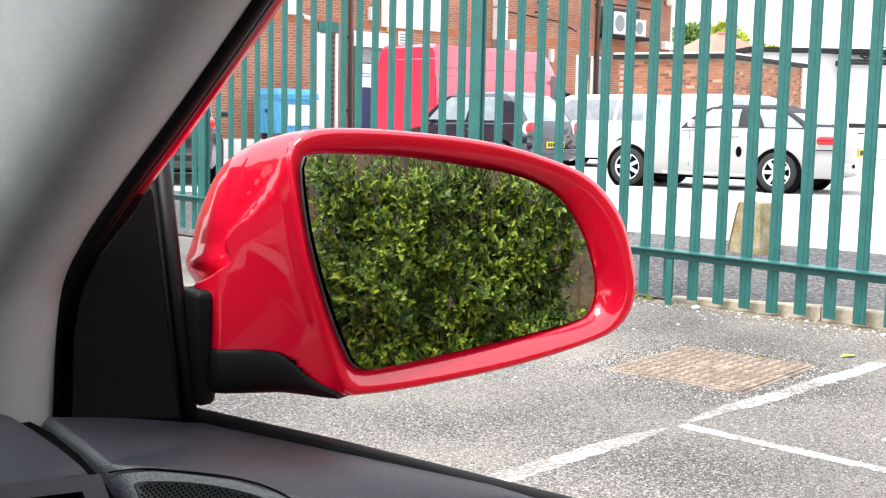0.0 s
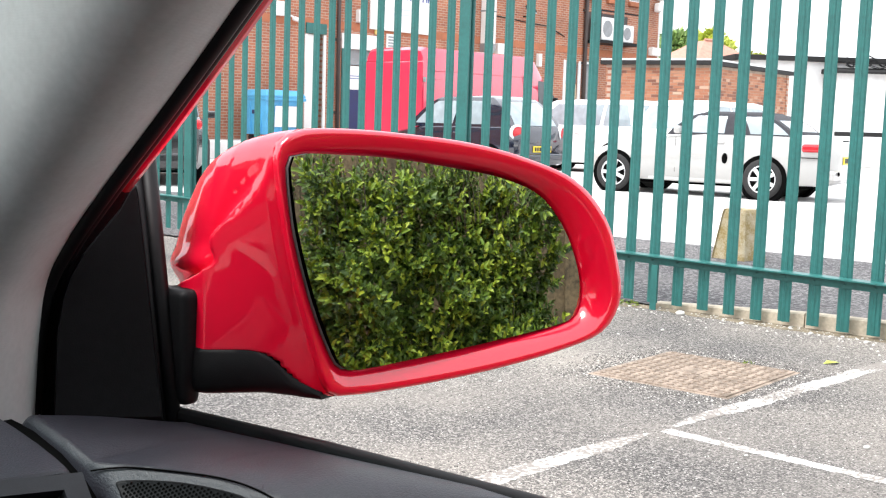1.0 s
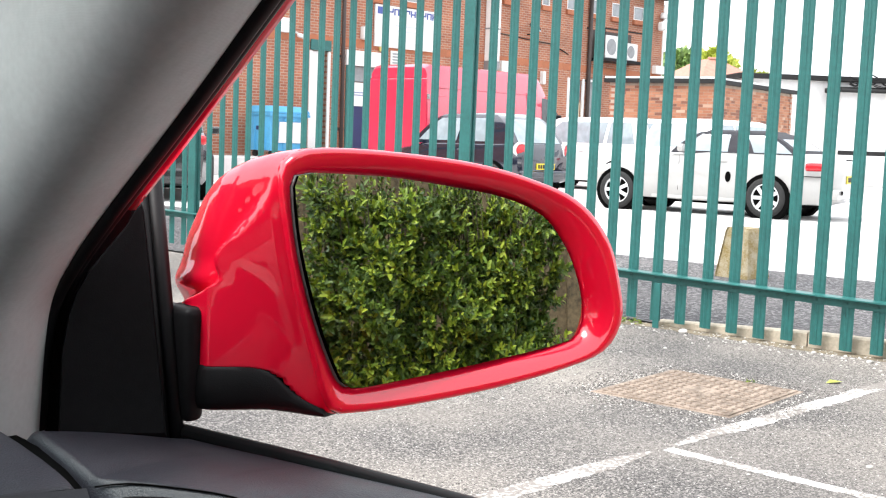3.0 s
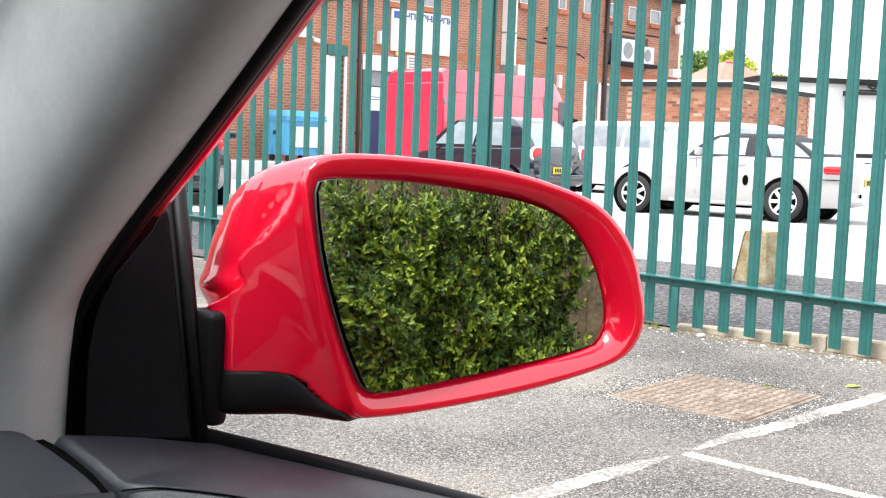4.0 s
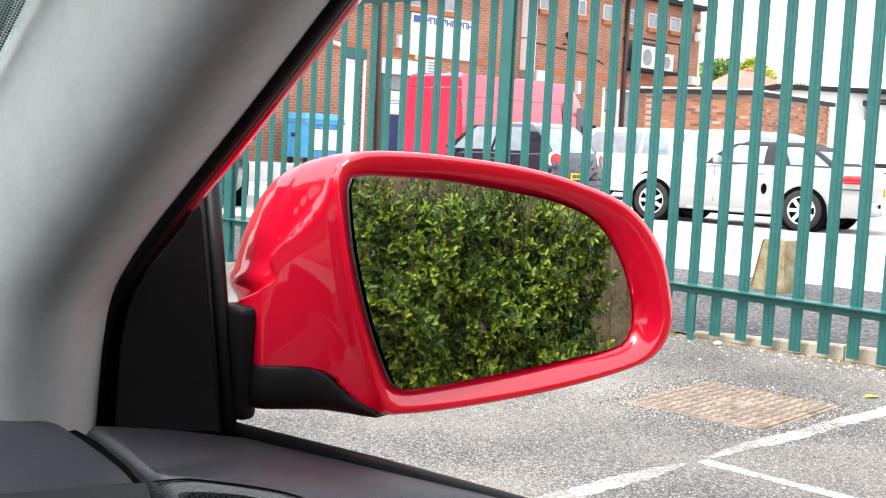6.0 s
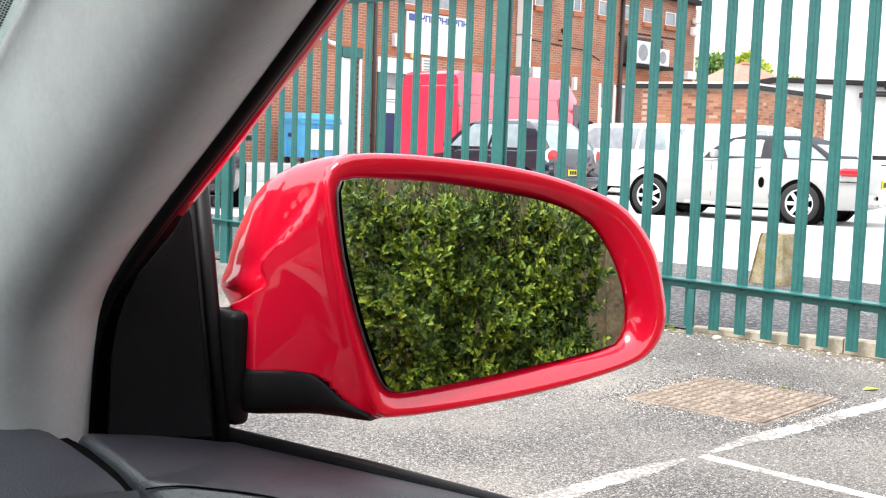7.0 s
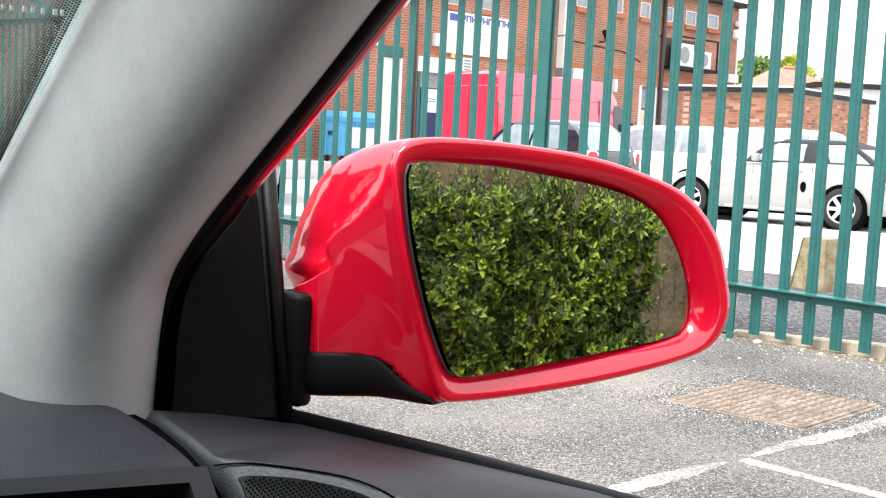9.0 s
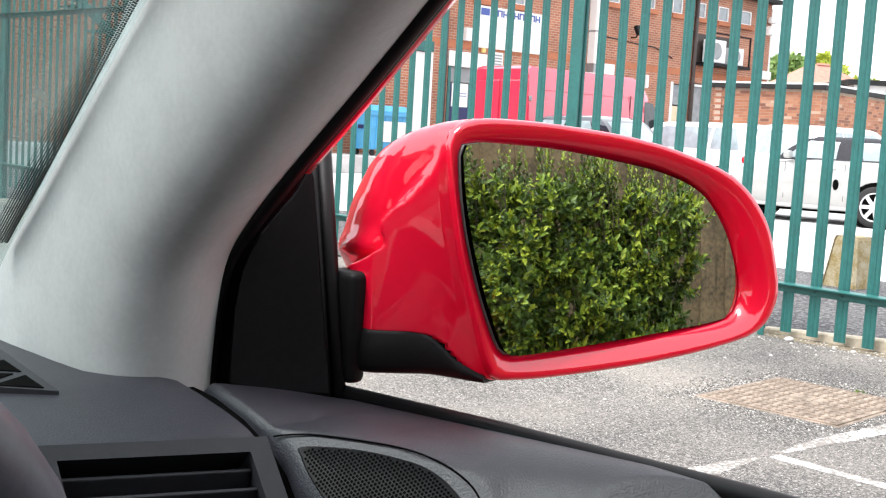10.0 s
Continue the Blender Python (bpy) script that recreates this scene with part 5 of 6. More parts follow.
def mirror():
    ang, rr = polar(RIM, (10, 5), NS)
    ang, gr = polar(GLASS, (18, 3), NS)

    def rim_ring(scale, depth):
        """A ring of the rim's shape, scaled about its inner end, depth behind the rim plane (mm)."""
        out = []
        for a, r in zip(ang, rr):
            u, v = 10 + math.cos(a) * r, 5 + math.sin(a) * r
            u, v = -62 + (u + 62) * scale, 2 + (v - 2) * scale
            out.append(C + A_ * (u / 1000) + B_ * (v / 1000) - N_ * (depth / 1000))
        return out

    def glass_ring(scale, depth):
        out = []
        for a, r in zip(ang, gr):
            u, v = GS * (18 + math.cos(a) * r * scale), GS * (3 + math.sin(a) * r * scale)
            out.append(G + GA * (u / 1000) + GB * (v / 1000) - GN * (depth / 1000))
        return out
    depths = [4.6, 6.5, 8, 9.5, 11, 12.5, 14, 15.5, 17, 19, 21, 23, 25, 27, 29, 31, 33, 35, 37, 39, 41, 42.5, 43.5, 45, 48, 51, 54, 58, 62, 66, 71, 76, 81, 86, 91, 96, 101, 106, 110, 114, 118, 122, 126, 130, 132, 134]
    hs = part("door_mirror", shut([bowl(q) for q in depths]), RED, mine, "glossy red door mirror housing", smooth=True)
    gl, rm = glass_ring(1.007, 0.8), rim_ring(0.984, -1.5)
    lips = []
    lips.append(rim_ring(1.017, 10))
    for k in range(9):
        a = math.pi / 2 * k / 8
        lips.append(rim_ring(1.024 - 0.040 * (1 - math.cos(a)), 5.2 - 6.7 * math.sin(a)))
    for f, g in ((0.15, 0.03), (0.32, 0.09), (0.50, 0.19), (0.66, 0.32), (0.80, 0.49), (0.90, 0.66), (0.97, 0.85), (1.0, 1.0)):
        row = []
        for p, q in zip(rm, gl):
            dn = (q - p).dot(N_)
            row.append(p + (q - p - N_ * dn) * f + N_ * dn * g)
        lips.append(row)
    part("rim", loft(lips, caps=False), RED, hs, smooth=True)
    # dark slot behind the glass and its carrier
    part("carrier", loft([[p + GB * 0.0015 for p in glass_ring(sc, d)] for sc, d in ((1.007, 1.5), (1.012, 9.0), (0.9, 14.0))]), GAP, hs)
    R = 1.4
    rings = []
    for k in range(13):
        s = 1 - k / 12 * 0.999
        row = []
        for a, r in zip(ang, gr):
            u, v = GS * (18 + math.cos(a) * r * s * 1.002) / 1000, GS * (3 + math.sin(a) * r * s * 1.002) / 1000
            sag = (R - math.sqrt(R * R - (u - 0.0) ** 2 - v * v))
            row.append(G + GA * u + GB * v + GN * (0.0095 - sag))
        rings.append(row)
    part("mirror_glass", shut(rings), MIRROR, hs, "convex mirror glass reflecting the hedge", smooth=True)
    edge = [glass_ring(0.996, -0.8), glass_ring(1.003, -1.2), glass_ring(1.005, 4.0)]
    part("glass_edge", loft(edge, caps=False), GLASS_EDGE, hs, "thin grey ground edge of the glass", smooth=True)
    # black foot below the red face, running out to a point under the rim
    rings = []
    for q in (110, 80, 66, 58, 52, 46, 42, 38, 34, 30, 26, 23, 20, 17, 14, 11, 8, 5):
        top = neck_floor(q) + 7.0
        low = float(np.interp(q, (5, 11, 24, 46), (-76, -75, -72, -72.5)))
        face = lambda v: neck_face(max(v, -70), q) - 1.6
        c, row = min(5.0, (top - low) / 3), []
        for dv, din in ((top, 6), (top - 0.3 * c, 0.3 * c), (top - c, 0), ((top + low) / 2, -0.6), (low + c, 0), (low + 0.3 * c, 0.3 * c), (low, c), (low - 0.5, 22), (top, 22)):
            u = face(dv) + din * 0.72
            row.append(C + A_ * (u / 1000) + B_ * (dv / 1000) - N_ * ((q + din * 0.72) / 1000))
        rings.append(row)
    part("foot", loft(rings), BLACK_PLASTIC, hs, "matt black mirror foot", smooth=True, sharp=50)


mirror()

# A-pillar trim: sections from the dashboard up to the roof, each from the windscreen edge to the door edge
PIL = [((0.80, 0.232, 0.845), (0.634, 0.328, 0.838)), ((0.745, 0.232, 0.89), (0.629, 0.329, 0.89)), ((0.71, 0.232, 0.925), (0.618, 0.329, 0.922)), ((0.675, 0.232, 0.957), (0.590, 0.327, 0.949)),
       ((0.620, 0.231, 1.010), (0.541, 0.3215, 0.983)), ((0.55, 0.230, 1.079), (0.480, 0.3205, 1.029)), ((0.48, 0.228, 1.148), (0.410, 0.320, 1.085)), ((0.30, 0.220, 1.30), (0.22, 0.315, 1.235)), ((0.20, 0.215, 1.345), (0.13, 0.31, 1.29))]


def pillar():
    L = spline([(q, p, z) for (p, q, z), _ in PIL], 40, False)
    R = spline([(q, p, z) for _, (p, q, z) in PIL], 40, False)
    rings, outer = [], []
    for a, b in zip(L, R):
        v = Vector((a.x + 0.02, a.y, 0)).normalized()
        # rounded over from the windscreen face to a flat that looks back into the cabin
        a = a + Vector((0.008, 0, 0))
        p0, p1, p2, p3 = a + v * 0.03, a + Vector((-0.002, -0.165, 0.0)), b + Vector((-0.052, -0.052, 0.0)), b
        row = []
        for k in range(21):
            u = k / 20
            row.append(p0 * (1 - u) ** 3 + p1 * 3 * u * (1 - u) ** 2 + p2 * 3 * u * u * (1 - u) + p3 * u ** 3)
        row += [b + Vector((0.012, 0.012, 0)), p0 + Vector((0.02, 0.005, 0.0))]
        rings.append(row)
        e = b + Vector((0.0335, 0.0420, -0.012))
        outer.append([e + Vector((-0.016, -0.004, 0.006)), e, e + Vector((0.005, 0.003, 0)), e + Vector((0.006, 0.012, 0.004)), (e + a) * 0.5 + Vector((0.022, 0.030, 0.016)), a + v * 0.04 + Vector((0.012, 0.012, 0.012)), a + v * 0.036 + Vector((0.014, 0.004, 0.004)), (e + a) * 0.5 + Vector((0.016, 0.022, 0.008))])
    part("pillar_trim", loft(rings), CLOTH, mine, "pale grey woven windscreen pillar trim", smooth=True, sharp=60)
    off = lambda v, x, y, z: [p + Vector((x, y, z)) for p in v]
    part("pillar_seal", tube(off(R[1:], 0.0055, 0.010, -0.004), 0.0056, 10), BLACK_RUBBER, mine, smooth=True)
    part("pillar_frame", tube(off(R[10:], 0.0165, 0.030, -0.008), 0.0068, 10), BLACK_RUBBER, mine, smooth=True)
    part("pillar_skin", loft(outer[20:]), RED, mine, "red painted windscreen pillar", smooth=True)


pillar()


# sail panel inside the front corner of the window, with its rubber post
def sail():
    back = Vector((0.008, 0.014, 0))
    quad = [p + back for p in pts([(0.645, 0.318, 0.80), (0.592, 0.400, 0.80), (0.616, 0.394, 1.000), (0.612, 0.335, 0.990)])]
    part("corner_seal", loft([quad, [p + back for p in quad]]), BLACK_RUBBER, mine)
    rim = pts([(0.590, 0.3885, 0.838), (0.603, 0.388, 0.905), (0.616, 0.388, 0.972), (0.6165, 0.3865, 0.9765), (0.6165, 0.384, 0.975), (0.616, 0.376, 0.963), (0.617, 0.364, 0.950), (0.618, 0.352, 0.9365), (0.619, 0.345, 0.925), (0.620, 0.3405, 0.912), (0.621, 0.337, 0.89), (0.621, 0.335, 0.84)])
    mid = sum(rim, Vector()) / len(rim)
    n = Vector((0.55, 0.83, 0))
    part("sail_panel", loft([[p + n * 0.012 for p in rim], [p + n * 0.002 for p in rim], [p.lerp(mid, 0.035) - n * 0.0008 for p in rim]]), BLACK_PLASTIC, mine, smooth=True, sharp=40)
    for k, (x, y, r) in enumerate(((0.3925, 0.597, 0.0042), (0.3985, 0.5925, 0.0048))):
        part("corner_post", tube([(x, y, 0.826), (x - 0.001, y + 0.012, 0.90), (x - 0.003, y + 0.029, 1.012)], r, 10), BLACK_RUBBER, mine, smooth=True)
    part("mirror_base", box((0.014, 0.036, 0.070), (0.4065, 0.6045, 0.880), 0.005, seg=3), BLACK_PLASTIC, mine, smooth=True, sharp=50)
    part("base_boss", box((0.020, 0.030, 0.036), (0.413, 0.602, 0.897), 0.005, seg=3), BLACK_PLASTIC, mine, smooth=True, sharp=50)


sail()


def cabin():
    # door top pad, which rolls down towards the driver and is cut by the tilted speaker panel
    slope = lambda x, y: 0.8417 + 1.276 * (x - 0.298) + 0.578 * (y - 0.517)

    def pad_z(x, y):
        zin = float(np.interp(y, (0.30, 0.38, 0.4065, 0.4153, 0.433, 0.456, 0.493, 0.52, 0.545, 0.575, 0.60), (0.70, 0.805, 0.832, 0.838, 0.8435, 0.8465, 0.847, 0.8455, 0.852, 0.858, 0.8595)))
        zout = 0.836 + 0.068 * max(0.0, min(0.25, 0.60 - y))
        x0 = 0.298 if y > 0.52 else float(np.interp(y, (0.44, 0.52), (0.338, 0.298)))
        f = min(1.0, max(0.0, (x - x0) / (0.40 - x0)))
        g = 1 - (1 - f) ** (1.5 if y > 0.47 else 2.2)
        z = zin * (1 - g) + zout * g + 0.004 * math.sin(math.pi * f)
        cut = slope(x, y) - 0.0012
        z = min(z, cut)
        # rounded over at the joint and at the far end
        z -= 0.005 * max(0.0, 1 - (x - 0.2985) / 0.0045) ** 2 + 0.008 * max(0.0, (y - 0.580) / 0.012) ** 2
        return z, z == cut
    bm = bmesh.new()
    rows = []
    ys = [0.592 - 0.0015 * k for k in range(10)] + [0.576 - 0.0025 * k for k in range(112)]
    xs = [0.2985 + 0.0010 * k for k in range(5)] + [0.304 + 0.0018 * k for k in range(53)]
    for y in ys:
        rows.append([bm.verts.new((x, y, pad_z(x, y)[0])) for x in xs])
    for a, b in zip(rows, rows[1:]):
        for k in range(len(xs) - 1):
            bm.faces.new((a[k], a[k + 1], b[k + 1], b[k]))
    rim_v = [r[0] for r in rows]
    low = [bm.verts.new((0.2975, v.co.y, v.co.z - 0.12)) for v in rim_v]
    for k in range(len(rows) - 1):
        bm.faces.new((rim_v[k], rim_v[k + 1], low[k + 1], low[k]))
    pad = part("door_pad", bm, DOOR_PAD, mine, "black door top with perforated speaker grille", smooth=True, sharp=30)
    # perforated speaker grille inset in the panel, with a raised edge
    edge = spline([(x, y, 0) for x, y in ((0.3052, 0.4998), (0.3194, 0.4733), (0.3304, 0.4476), (0.3350, 0.4330), (0.3368, 0.4200), (0.3364, 0.4060), (0.3330, 0.3900), (0.3250, 0.3820), (0.3140, 0.3900), (0.3050, 0.4250), (0.3016, 0.4600), (0.3014, 0.4840), (0.3028, 0.4970))], 90)

    def within(x, y):
        n_, k = False, len(edge) - 1
        for q in range(len(edge)):
            p, r = edge[q], edge[k]
            if (p.y > y) != (r.y > y) and x < (r.x - p.x) * (y - p.y) / (r.y - p.y) + p.x:
                n_ = not n_
            k = q
        return n_
    on = lambda x, y, h: Vector((x, y, slope(x, y) - 0.0012)) + Vector((-0.74, -0.335, 0.58)) * h
    mid = sum(edge, Vector()) / len(edge)
    ring = lambda s, h: [on(mid.x + (p.x - mid.x) * s, mid.y + (p.y - mid.y) * s, h) for p in edge]
    part("speaker_grille", shut([ring(1.0, -0.001), ring(1.0, 0.0006), ring(0.975, 0.0010), ring(0.95, 0.0007), ring(0.5, 0.0007)]), BLACK_PLASTIC, pad, "black perforated speaker grille", smooth=True, sharp=40)
    # thin dark line laid along the crease of the speaker panel
    crease = [(0.2985, 0.5165, 0.8425), (0.3050, 0.5060, 0.8450), (0.3126, 0.4927, 0.8464), (0.3297, 0.4559, 0.8470), (0.3380, 0.4327, 0.8440), (0.3414, 0.4153, 0.8380), (0.3405, 0.4040, 0.8310), (0.336, 0.392, 0.82)]
    part("crease_line", tube(spline(crease, 60, False), 0.0005, 6), GAP, pad)
    hv, hf = [], []
    step = 0.0021
    ea, eb = Vector((0.40, -0.91, 0.10)).normalized(), Vector((0.56, 0.22, 0.80)).normalized()
    for i in range(80):
        for j in range(60):
            p = on(0.3052, 0.4998, 0.0011) + ea * (i * step * 0.87 - 0.01) + eb * ((j - 40) * step + (step / 2 if i % 2 else 0))
            x, y = p.x, p.y
            if not within(mid.x + (x - mid.x) * 1.05, mid.y + (y - mid.y) * 1.05):
                continue
            p = on(x, y, 0.0010)
            b0 = len(hv)
            hv += [p + ea * (0.00074 * math.cos(g)) + eb * (0.00074 * math.sin(g)) for g in [math.pi / 3 * q for q in range(6)]]
            hf.append(tuple(range(b0, b0 + 6)))
    tagged(mesh_part("grille_perforation", hv, hf, GAP, pad), kind="stuff")
    part("belt_seal", tube([(0.403, 0.60, 0.838), (0.403, 0.46, 0.8455), (0.403, 0.30, 0.8515), (0.403, 0.0, 0.860), (0.403, -0.6, 0.868)], 0.0050, 10), BLACK_RUBBER, mine, smooth=True)
    bm = box((0.035, 1.3, 0.60), (0.424, -0.02, 0.525), 0.01)
    part("door_skin", bm, RED, mine)
    part("door_inner", box((0.08, 1.3, 0.5), (0.34, -0.02, 0.56), 0.01), DOOR_PAD, mine)
    # dashboard
    prof = [(0.98, 0.80), (0.95, 0.860), (0.80, 0.866), (0.70, 0.866), (0.65, 0.863), (0.60, 0.858), (0.575, 0.8555), (0.55, 0.852), (0.535, 0.8492), (0.525, 0.8468), (0.521, 0.8452), (0.5202, 0.8438), (0.521, 0.8425), (0.535, 0.836), (0.548, 0.80), (0.53, 0.72), (0.60, 0.60), (0.95, 0.6)]
    rings = []
    for x, e, back_ in ((-1.0, 0, 0.10), (0.0, 0, 0.072), (0.12, 0, 0.040), (0.18, 0, 0.022), (0.23, 0.0, 0.0095), (0.265, 0.0, 0.002), (0.283, -0.0003, -0.001), (0.2880, -0.0012, -0.001), (0.2898, -0.0035, -0.001), (0.2905, -0.008, -0.001)):
        rings.append([(x, y + (back_ if y < 0.6 else back_ * max(0, (0.7 - y) / 0.1)), z + e - 0.010 * max(0.0, min(1.0, (x - 0.18) / 0.08)) * (min(1.0, (y - 0.6) / 0.06) if y > 0.6 and z > 0.84 else 0)) for y, z in prof])
    dash = part("dashboard", loft(rings), DASH, mine, "soft black dashboard top", smooth=True, sharp=35)
    # solid black wedge in place of the shade down the dashboard and door joint
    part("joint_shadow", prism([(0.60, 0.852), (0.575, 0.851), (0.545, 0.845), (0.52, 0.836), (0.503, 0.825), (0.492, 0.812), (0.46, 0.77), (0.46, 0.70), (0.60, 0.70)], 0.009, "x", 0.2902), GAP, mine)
    # corner air vent: a frame and blades on the sloping face
    tr = Vector((0.2795, 0.5085, 0.8385))
    vx = Vector((0.974, -0.2264, -0.0368)).normalized()
    vu = Vector((0.0, 0.62, 0.785))
    vn = vx.cross(vu).normalized()
    V = Matrix((vx, vu, vn)).transposed().to_4x4()
    V.translation = tr

    def on_face(name, bm, material, parent, label="", smooth=False):
        bm.transform(V)
        return part(name, bm, material, parent, label, smooth, 40)
    fr = bmesh.new()
    for x0, x1, y0, y1 in ((-0.125, 0.0112, 0.0, 0.0080), (-0.125, -0.094, -0.062, 0.0), (0.0, 0.0112, -0.062, 0.0), (-0.125, 0.0112, -0.072, -0.062)):
        box((x1 - x0, y1 - y0, 0.020), ((x0 + x1) / 2, (y0 + y1) / 2, -0.0090), 0, fr)
    bmesh.ops.remove_doubles(fr, verts=fr.verts, dist=0.0002)
    vent = on_face("air_vent", fr, TRIM_GREY, mine, "dark grey corner air vent")
    on_face("vent_hollow", box((0.10, 0.066, 0.003), (-0.047, -0.03, -0.030)), GAP, vent)
    for k in range(5):
        on_face("vent_blade", box((0.093, 0.0024, 0.013), (-0.047, -0.0105 - k * 0.0102, -0.010), 0.0008, turn=Matrix.Rotation(radians(-30), 4, "X")), TRIM_GREY, vent)
    for k in range(6):
        on_face("vent_vane", box((0.0015, 0.06, 0.006), (-0.085 + k * 0.015, -0.031, -0.024)), BLACK_PLASTIC, vent)
    # demister outlet: a slanted frame with three-cornered slots, lying on the dashboard's slope
    top = lambda y: 0.850 + (y - 0.555) * 0.152 if y < 0.60 else 0.857 + (y - 0.60) * 0.12
    on = lambda x, y, h=0.0: (x, y, top(y) + h)
    dv = part("demister_vent", loft([[on(0.2185, 0.597, h), on(0.165, 0.627, h), on(0.172, 0.72, h), on(0.2165, 0.70, h)] for h in (-0.003, 0.0022)]), TRIM_GREY, mine, "dark grey demister outlet")
    for k in range(4):
        y = 0.603 + 0.028 * k
        xr = 0.2130 - 0.0008 * k
        part("slot", loft([[on(xr, y, h), on(xr - 0.022, y + 0.0115, h), on(xr - 0.001, y + 0.022, h)] for h in (0.0010, 0.0026)]), GAP, dv)
        part("slot", loft([[on(xr - 0.027, y + 0.014, h), on(xr - 0.006, y + 0.026, h), on(xr - 0.029, y + 0.036, h)] for h in (0.0010, 0.0026)]), GAP, dv)
    # steering wheel
    rings = []
    cw = Matrix.Translation((-0.070, 0.380, 0.805)) @ Matrix.Rotation(radians(-65), 4, "X")
    for k in range(48):
        a = 2 * math.pi * k / 48
        rings.append([cw @ Vector(((0.185 + 0.016 * math.cos(b)) * math.cos(a), (0.185 + 0.016 * math.cos(b)) * math.sin(a), 0.016 * math.sin(b))) for b in [2 * math.pi * j / 12 for j in range(12)]])
    rings.append(rings[0])
    w = part("steering_wheel", loft(rings, caps=False), WHEEL_HIDE, mine, "dark leather steering wheel", smooth=True)
    part("wheel_hub", box((0.20, 0.14, 0.05), (0, 0, 0), 0.03, seg=3), TRIM_GREY, w).matrix_basis = cw
    part("wheel_spoke", box((0.36, 0.04, 0.02), (0, 0.0, 0), 0.008), TRIM_GREY, w).matrix_basis = cw
    # unseen roof, far side, floor, seats and rear close the cabin and darken it
    bm = bmesh.new()
    rings = []
    for y, z in ((0.20, 1.335), (0.0, 1.385), (-0.5, 1.41), (-1.2, 1.38), (-1.6, 1.30)):
        rings.append([(-1.05, y, z - 0.05), (-0.9, y, z - 0.01), (-0.4, y, z), (0.15, y, z - 0.01), (0.30, y, z - 0.05), (0.31, y, z - 0.02), (0.15, y, z + 0.025), (-0.4, y, z + 0.035), (-0.9, y, z + 0.025), (-1.06, y, z - 0.02)])
    part("roof", loft(rings), RED, mine, smooth=True)
    part("headlining", loft([[(x, y, z - 0.012) for x, y, z in ((-1.0, yy, zz - 0.05), (-0.4, yy, zz - 0.008), (0.28, yy, zz - 0.05))] for yy, zz in ((0.18, 1.335), (0.0, 1.385), (-0.5, 1.41), (-1.2, 1.38), (-1.6, 1.30))], closed=False), CLOTH, mine)
    part("floor_pan", box((1.45, 2.6, 0.06), (-0.35, -0.5, 0.22)), DASH, mine)
    part("far_door", box((0.10, 1.9, 0.64), (-1.08, -0.4, 0.55), 0.02), DASH, mine)
    part("bulkhead", box((1.5, 0.06, 0.6), (-0.35, -1.62, 0.56)), DASH, mine)
    part("rear_pillar", box((0.05, 0.5, 0.5), (0.37, -1.45, 1.08), 0.02), TRIM_GREY, mine)
    # door pillar and roof rail, set out of view to block sky light
    part("door_pillar", tube([(0.375, -0.20, 0.80), (0.355, -0.22, 1.1), (0.315, -0.25, 1.36)], 0.065, 12), TRIM_GREY, mine, smooth=True)
    part("roof_rail", tube([(0.330, 0.24, 1.262), (0.322, 0.10, 1.315), (0.318, -0.3, 1.345), (0.318, -1.3, 1.31)], 0.022, 10), BLACK_RUBBER, mine, smooth=True)
    st = part("seat", box((0.48, 0.14, 0.68), (-0.02, -0.30, 0.72), 0.05, seg=3, turn=Matrix.Rotation(radians(12), 4, "X")), DASH, mine)
    part("seat_cushion", box((0.48, 0.5, 0.16), (-0.02, -0.15, 0.42), 0.05, seg=3), DASH, st)
    part("headrest", box((0.26, 0.10, 0.18), (-0.02, -0.38, 1.18), 0.04, seg=3), DASH, st)
    s2 = part("passenger_seat", box((0.48, 0.14, 0.70), (-0.72, -0.42, 0.74), 0.05, seg=3, turn=Matrix.Rotation(radians(12), 4, "X")), DASH, mine)
    part("passenger_cushion", box((0.48, 0.5, 0.16), (-0.72, -0.15, 0.42), 0.05, seg=3), DASH, s2)
    part("passenger_headrest", box((0.26, 0.10, 0.18), (-0.72, -0.52, 1.20), 0.04, seg=3), DASH, s2)
    part("rear_bench", box((1.3, 0.16, 0.75), (-0.37, -1.35, 0.72), 0.05, seg=3), DASH, mine)
    part("tailgate", box((1.35, 0.06, 0.6), (-0.37, -1.66, 1.05), 0.02), DASH, mine)
    part("far_rear_panel", box((0.06, 0.8, 0.5), (-1.06, -1.25, 1.08), 0.02), TRIM_GREY, mine)
    part("far_door_pillar", box((0.06, 0.10, 0.5), (-1.06, -0.62, 1.1), 0.02), TRIM_GREY, mine)
    part("far_pillar", tube([(-1.05, 0.78, 0.86), (-1.02, 0.5, 1.12), (-0.98, 0.22, 1.33)], 0.04, 10), CLOTH, mine)
    # unseen side windows; the rear ones carry an added tint that cuts cabin light
    for name, c in (("far_window", [(-1.06, 0.30, 1.27), (-1.06, -0.58, 1.33), (-1.06, -0.58, 0.86), (-1.06, 0.72, 0.86)]), ("far_rear_window", [(-1.06, -0.66, 1.33), (-1.06, -1.0, 1.31), (-1.06, -1.0, 0.86), (-1.06, -0.66, 0.86)]),
                    ("rear_side_window", [(0.335, -0.33, 1.33), (0.345, -1.22, 1.31), (0.39, -1.22, 0.86), (0.395, -0.33, 0.86)])):
        part(name, quad_pane(bmesh.new(), c, 0.004), SIDE_GLASS if name == "far_window" else TINTED, mine, "clear side window" if name == "far_window" else "unseen side window with an added dark tint")
